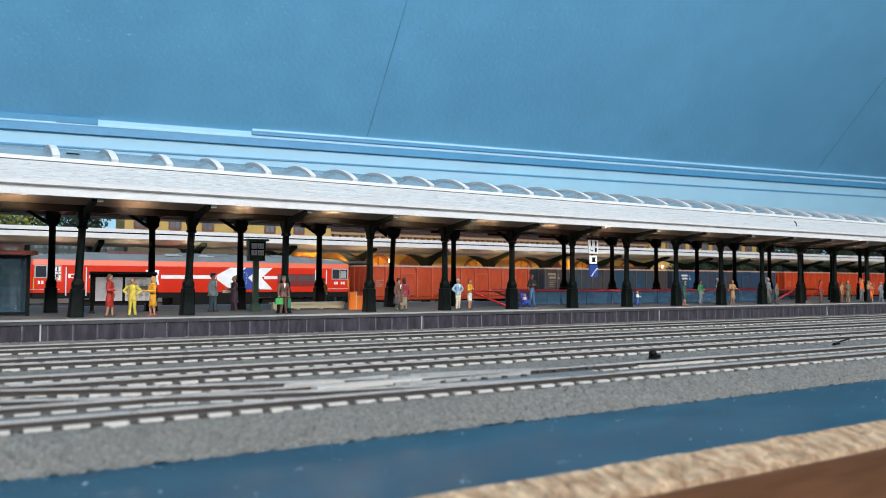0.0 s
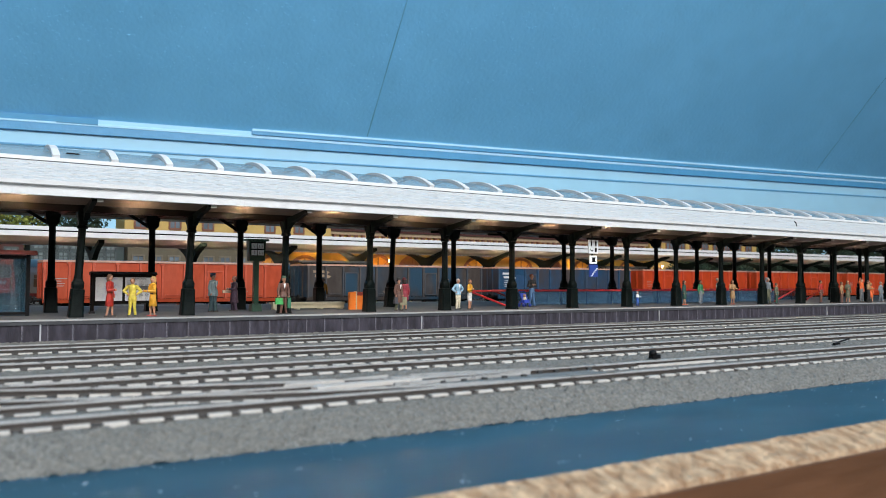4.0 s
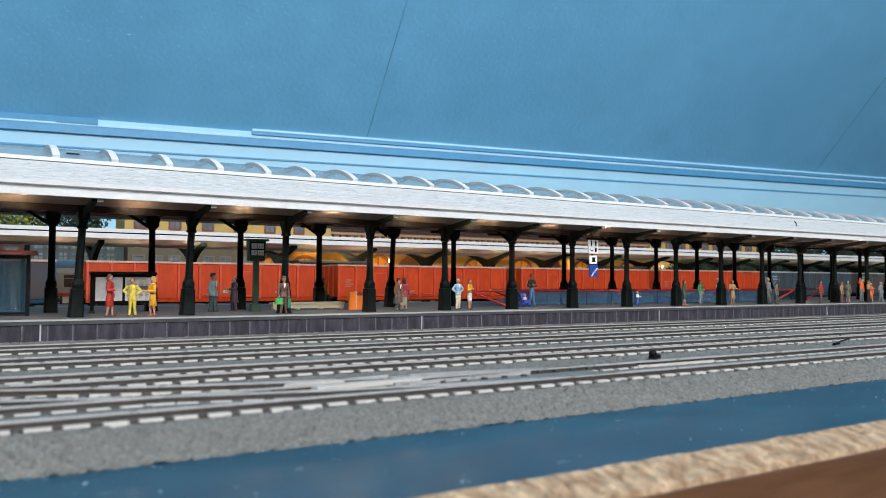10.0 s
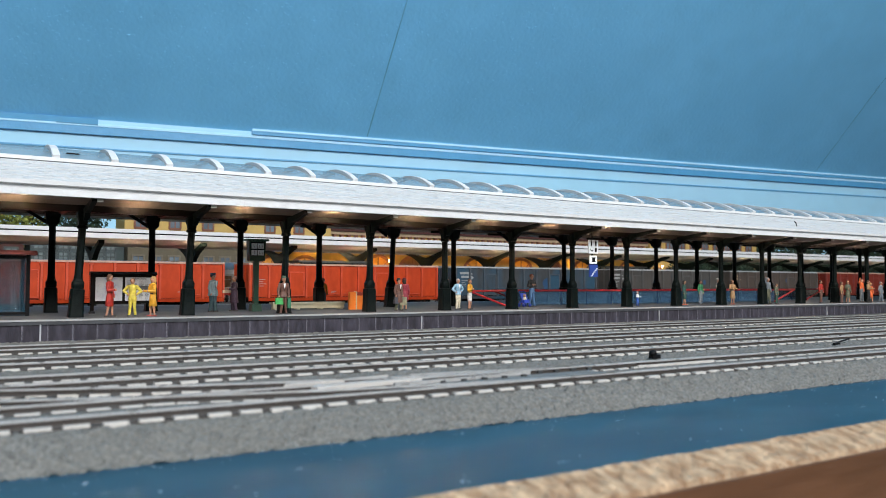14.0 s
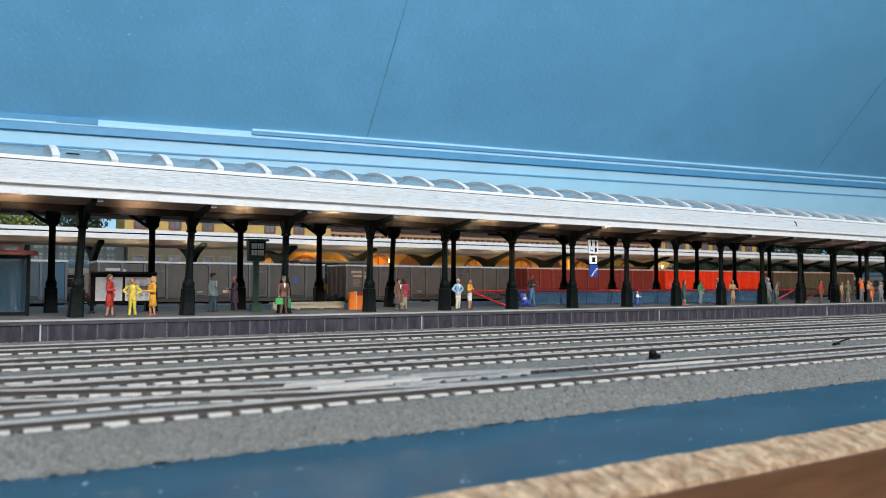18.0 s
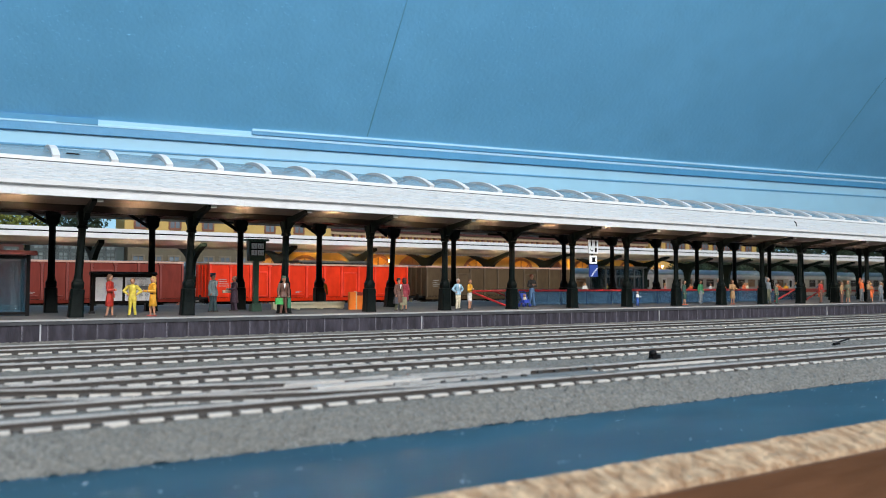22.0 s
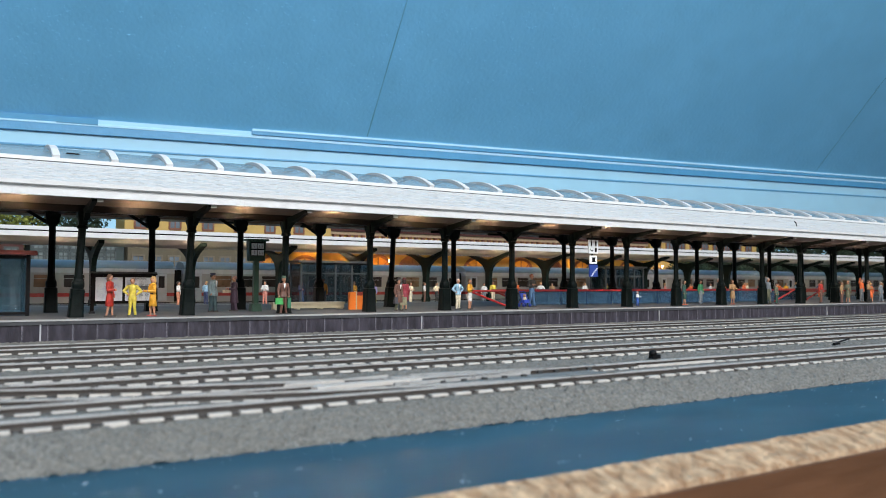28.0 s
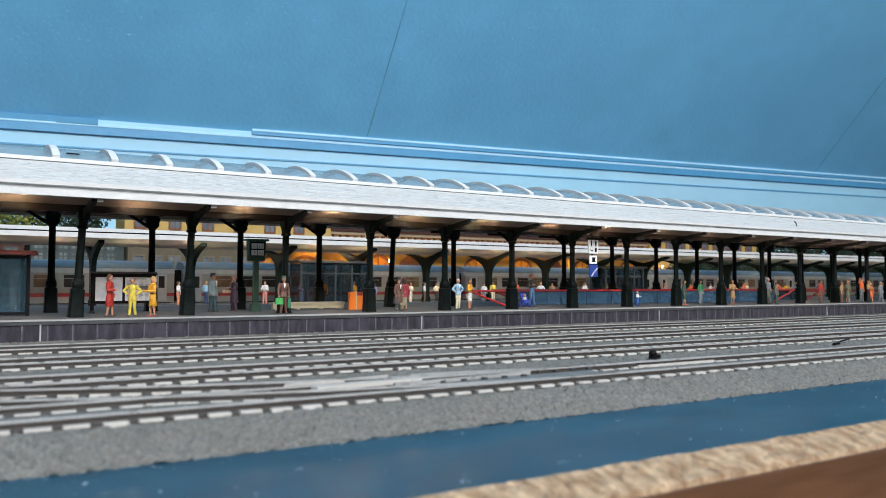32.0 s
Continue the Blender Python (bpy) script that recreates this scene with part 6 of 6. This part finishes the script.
for k in range(4):
    x, z = (-0.285, 0.015)[k % 2], (2.53, 2.83)[k // 2]
    p = part("white_panel", box(B(), x, x + 0.27, -0.225, -0.215, z, z + 0.24), M_PANELW, t)
    bm = B()
    for j in range(3):
        box(bm, x + 0.06 + 0.07 * j, x + 0.072 + 0.07 * j, -0.229, -0.225, z + 0.05, z + g.uniform(0.12, 0.2))
    part("panel_marks", bm, mat("print_grey", (0.07, 0.07, 0.075), 0.6), p)
# low wooden bench
t = thing("bench", 13.36, 36.17, ZP, "long low cream wooden platform bench", "bench")
M_BENCH = mat("cream_bench_wood", (0.46, 0.42, 0.30), 0.6, var=0.12, size=0.4)
part("seat", box(B(), 0, 3.75, -0.25, 0.30, 0.26, 0.36, taper=0.01), M_BENCH, t)
part("apron", box(B(), 0.03, 3.72, -0.20, -0.16, 0.06, 0.26), M_BENCH, t)
for x in (0.1, 1.25, 2.45, 3.5):
    part("leg", box(B(), x, x + 0.14, -0.18, 0.25, 0, 0.26), M_BENCH, t)
# luggage lockers
t = thing("ticket_machine", 16.85, 34.97, ZP, "bright orange ticket machine with pale divider", "ticket machine")
M_ORNG = mat("orange_enamel", (0.70, 0.17, 0.015), 0.4, var=0.08)
part("cabinet", box(B(), 0, 0.34, -0.06, 0.12, 0.0, 0.86), M_ORNG, t)
part("cabinet", box(B(), 0.38, 0.76, -0.06, 0.12, 0.0, 0.86), M_ORNG, t)
part("divider", box(B(), 0.335, 0.385, -0.10, 0.12, 0.0, 0.88), M_BENCH, t, "pale vertical divider")
part("display", box(B(), 0.40, 0.74, -0.07, -0.055, 0.68, 0.86), mat("dark_red_panel", (0.20, 0.02, 0.01), 0.4), t, "dark red display panel")
# pushchair
t = thing("pushchair", 27.43, 34.65, ZP, "bright blue pushchair with a doll seated in it", "pushchair")
M_PUSH = mat("blue_fabric", (0.02, 0.05, 0.38), 0.6)
part("seat", prism(B(), [(-0.22, 0.22), (0.22, 0.22), (0.22, 0.30), (0.05, 0.34), (0.22, 0.72), (0.15, 0.74), (-0.04, 0.36), (-0.22, 0.40)], -0.18, 0.18), M_PUSH, t)
bm = B()
for sx in (-0.2, 0.2):
    tube(bm, (sx, -0.2, 0.1), (sx, 0.22, 0.85), 0.015, n=6)
    tube(bm, (sx, 0.2, 0.1), (sx, -0.1, 0.4), 0.015, n=6)
tube(bm, (-0.2, 0.22, 0.85), (0.2, 0.22, 0.85), 0.015, n=6)
part("frame", bm, M_PUSH, t)
for sx in (-0.22, 0.22):
    for sy in (-0.2, 0.2):
        bm = B()
        tube(bm, (sx - 0.02, sy, 0.09), (sx + 0.02, sy, 0.09), 0.09, n=12)
        part("wheel", bm, M_PUSH, t)
bm = B()
ball(bm, (0, 0.0, 0.62), 0.09, n=8, mi=1)
lathe(bm, [(0.11, 0.34), (0.12, 0.42), (0.07, 0.54)], 10)
part("doll", bm, [fcol(*CREAM), SKIN], t)

# stairwell with red rails and blue glass
t = thing("stair_railing", 0, 0, ZP, "red-railed stairwell balustrade with blue glass panels", "balustrade")
M_RAILRED = mat("red_rail_paint", (0.52, 0.025, 0.03), 0.4, var=0.12)
M_BLUEGL = glass("blue_glass", (0.12, 0.27, 0.45), 0.32, 0.08, 0.22, 0.62)
M_BLUEPOST = mat("dark_blue_post", (0.02, 0.05, 0.12), 0.4)
# each side: row, top of the near slope, its foot, foot of the far slope, its top
for yy, xa, xb, xc, xd in ((35.8, 24.5, 27.0, 51.5, 53.9), (38.3, 27.9, 30.2, 59.2, 61.6)):
    n = int((xc - xb) / 1.92)
    w = (xc - xb) / n
    for k in range(n):
        x = xb + k * w
        part("glass_panel", box(B(), x + 0.04, x + w - 0.04, yy - 0.02, yy + 0.02, 0.06, 0.80), M_BLUEGL, t).visible_shadow = False
        bm = B()
        tube(bm, (x, yy, 0), (x, yy, 0.84), 0.03, n=6)
        part("post", bm, M_BLUEPOST, t)
    bm = B()
    tube(bm, (xa, yy, 0.87), (xd, yy, 0.87), 0.055, n=8)
    part("top_rail", bm, M_RAILRED, t)
    for p, q in ((xa, xb), (xd, xc)):
        bm = B()
        tube(bm, (p, yy, 0.87), (q, yy, 0.03), 0.06, n=8)
        ball(bm, (p, yy, 0.87), 0.06, n=8)
        part("sloping_rail", bm, M_RAILRED, t)
# hanging pictogram signs
t = thing("pictogram_sign", 29.34, 31.2, 2.39, "white and blue pictogram signs hanging from the canopy", "sign")
t.scale = (0.927, 0.927, 0.927)
part("hanger", box(B(), -0.03, 0.03, 0.06, 0.12, 0.10, 3.20), M_CAST, t)
M_SIGNW = mat("sign_white", (0.84, 0.86, 0.88), 0.4)
M_SIGNB = mat("sign_blue", (0.02, 0.05, 0.24), 0.4)
part("large_sign", box(B(), -0.36, 0.36, -0.03, 0.05, 1.42, 2.20), M_SIGNW, t)
part("small_sign", box(B(), -0.27, 0.27, -0.03, 0.05, 0.84, 1.30), M_SIGNW, t)
part("blue_sign", box(B(), -0.31, 0.31, -0.03, 0.05, 0.08, 0.78), M_SIGNB, t)
for sx in (-0.17, 0.17):
    bm = B()
    ball(bm, (sx, -0.035, 2.12), 0.045, 1, 0.2, 1, 8)
    box(bm, sx - 0.05, sx + 0.05, -0.04, -0.03, 1.84, 2.09)
    part("pictogram", bm, M_BLACK, t, "black pictogram")
part("pictogram", prism(B(), [(-0.27, 1.70), (-0.22, 1.56), (-0.12, 1.52), (-0.03, 1.60), (-0.08, 1.62), (-0.14, 1.58), (-0.20, 1.62)], -0.04, -0.03, "y"), M_BLACK, t)
part("pictogram", box(B(), 0.10, 0.24, -0.04, -0.03, 1.50, 1.74), M_BLACK, t)
bm = B()
prism(bm, [(-0.17, 0.93), (0.17, 0.93), (0.11, 1.01), (0.11, 1.13), (0.17, 1.19), (-0.17, 1.19), (-0.11, 1.13), (-0.11, 1.01)], -0.04, -0.03, "y")
part("pictogram", bm, M_BLACK, t)
steps = []
for k in range(5):
    steps += [(-0.22 + 0.1 * k, 0.16 + 0.11 * k), (-0.22 + 0.1 * k + 0.1, 0.16 + 0.11 * k)]
lower = [(x + 0.03, z - 0.05) for x, z in reversed(steps)]
part("pictogram", prism(B(), steps + lower, -0.04, -0.03, "y"), M_SIGNW, t, "white stair pictogram")

# glass waiting shelters
M_SHGL = glass("shelter_glass", (0.05, 0.13, 0.19), 0.26, 0.03, 0.35, 0.85)
M_SMOKED = glass("smoked_glass", (0.02, 0.04, 0.05), 0.12, 0.06, 0.0, 0.75)
M_REDROOF = mat("dark_red_roof", (0.24, 0.016, 0.010), 0.45, var=0.2, size=0.4)


def shelter(x, y, z, w, d, h, frame_mat, roof_mat, label, nx, glassm, trans):
    t = thing("waiting_shelter", x, y, z, label, "shelter", "waiting shelters")
    for i in range(nx + 1):
        px = w * i / nx
        for py in (0, d):
            part("post", box(B(), px - 0.07, px + 0.07, py - 0.07, py + 0.07, 0, h), frame_mat, t)
    for py in (0, d):
        for zz in (0.10,) + trans + (h - 0.08,):
            part("transom", box(B(), 0.07, w - 0.07, py - 0.05, py + 0.05, zz - 0.05, zz + 0.05), frame_mat, t)
        for i in range(nx):
            gp = part("pane", box(B(), w * i / nx + 0.07, w * (i + 1) / nx - 0.07, py - 0.015, py + 0.015, 0.15, h - 0.13), glassm, t)
            gp.visible_shadow = False
    for px in (0.0, w):
        part("pane", box(B(), px - 0.015, px + 0.015, 0.07, d - 0.07, 0.15, h - 0.13), glassm, t).visible_shadow = False
    part("roof", box(B(), -0.3, w + 0.3, -0.3, d + 0.3, h, h + 0.16, taper=0.03), roof_mat, t)
    return t


near_shelter = shelter(-2.6, 34.4, ZP, 5.5, 2.4, 2.35, M_BLACK, M_REDROOF, "glass waiting shelter with dark frame and red roof", 2, M_SHGL, ())
part("floor_plate", box(B(), 0.07, 5.43, 0.07, 2.33, 0.0, 0.14), mat("pale_blue_plate", (0.20, 0.27, 0.33), 0.4, var=0.2, size=0.5), near_shelter, "pale blue floor plate")
# pale wavy strips behind the pane imitate bright reflections in it
M_STREAK = glass("pale_streak_film", (0.62, 0.68, 0.72), 0.24, 0.12, 0.4, 0.9)
for fx, fw, fh in ((4.30, 0.05, 1.9), (4.55, 0.025, 2.1), (4.72, 0.03, 2.0), (4.86, 0.02, 1.7), (5.0, 0.10, 1.9), (5.14, 0.04, 2.1), (5.26, 0.02, 1.8)):
    bm = B()
    prev = None
    for k in range(13):
        zz = 0.2 + fh * k / 12
        cx = fx + 0.025 * math.sin(k * 0.45 + fx * 9)
        ring = [bm.verts.new((cx - fw, 0.10, zz)), bm.verts.new((cx, 0.06 + 0.02 * math.sin(k * 1.3), zz)), bm.verts.new((cx + fw, 0.10, zz))]
        if prev:
            bm.faces.new((prev[0], prev[1], ring[1], ring[0]))
            bm.faces.new((prev[1], prev[2], ring[2], ring[1]))
        prev = ring
    part("film_fold", bm, M_STREAK, near_shelter, "pale translucent strip standing in for a reflection streak in the glass", True).visible_shadow = False
shelter(22.5, 54.8, ZF, 5.5, 2.0, 3.1, mat("grey_steel_frame", (0.024, 0.032, 0.035), 0.4), mat("grey_steel_frame", (0, 0, 0)), "grey steel-framed glass waiting room on the island platform", 4, M_SMOKED, (2.3,))
shelter(53.3, 55.0, ZF, 5.0, 2.0, 3.1, mat("grey_steel_frame", (0, 0, 0)), mat("grey_steel_frame", (0, 0, 0)), "grey steel-framed glass waiting room on the island platform", 4, M_SMOKED, (2.3,))

# point levers and oddments on the ballast
t = thing("point_motor", 16.75, 15.45, 0.13, "black round point lever lantern on the ballast", "point lever")
bm = B()
ball(bm, (0, 0, 0.11), 0.11, 1.1, 1, 0.9, 12)
part("lantern", bm, M_BLACK, t, "", True)
part("base", box(B(), -0.08, 0.22, -0.09, 0.09, -0.03, 0.08, taper=0.01), M_BLACK, t)
t = thing("point_lever", 26.1, 15.8, 0.10, "black slanting point lever on the ballast", "point lever")
bm = B()
tube(bm, (-0.1, 0, 0.03), (1.15, 0.2, 0.14), 0.022, 0.034, n=8)
part("lever", bm, M_BLACK, t)
part("base", box(B(), -0.12, 0.22, -0.06, 0.06, -0.05, 0.05, taper=0.02), M_BLACK, t)

t = thing("roof_hook", 46.1, 30.45, 5.74, "small black bent hook on the canopy roof", "hook")
bm = B()
tube(bm, (0.14, 0, -0.05), (0.0, 0, 0.30), 0.032, n=6)
tube(bm, (0.0, 0, 0.30), (-0.13, 0, 0.35), 0.032, n=6)
part("wire", bm, M_BLACK, t)


t = thing("paint_chip", 4.15, 32.62, 6.93, "small dark flake lying on the skylight", "debris")
bm = B()
for dx, w in ((-0.14, 0.10), (0.0, 0.12), (0.16, 0.08)):
    prism(bm, [(dx - w, 0.0), (dx + w, 0.01), (dx + w * 0.5, 0.06), (dx - w * 0.6, 0.05)], -0.05, 0.05, "y")
part("flake", bm, M_BLACK, t)
t = thing("roof_vent", 47.0, 30.2, 5.60, "small pale vent plate on the canopy roof", "vent")
part("plate", box(B(), -0.22, 0.22, -0.03, 0.05, -0.02, 0.05, taper=0.01), M_RIMGREY, t)
for k in range(3):
    part("slot", box(B(), -0.16 + 0.12 * k, -0.08 + 0.12 * k, -0.034, -0.026, -0.005, 0.03), M_BLACK, t)


# ---------------------------------------------------------------- the passing train
def motions():
    """The freight train runs off towards -x: place of the first coupling, second by second."""
    run = [(0.0, 24.77), (1.0, 20.38), (2.0, 15.2), (3.0, 9.75), (3.5, 7.05), (4.5, 1.05), (5.5, -5.9), (6.5, -13.87), (7.5, -21.85), (8.5, -29.75), (9.5, -37.6),
           (10.5, -45.4), (11.0, -49.3), (11.5, -53.75), (12.0, -58.7), (12.5, -63.8), (13.5, -74.45), (14.5, -85.0), (16.5, -105.3), (17.5, -115.6), (18.5, -126.1), (19.5, -136.7),
           (20.5, -147.2), (21.5, -157.1), (22.5, -167.45), (23.5, -177.7), (24.5, -187.8), (25.5, -198.2), (27.5, -218.8), (30.0, -244.5), (32.0, -265.0)]
    for i, ob in enumerate([loco] + TRAIN):
        off = 0.0 if i == 0 else (i - 1) * WL
        walk(ob, [(t, pose((x + off) * K, TY * K, 0)) for t, x in run])


motions()
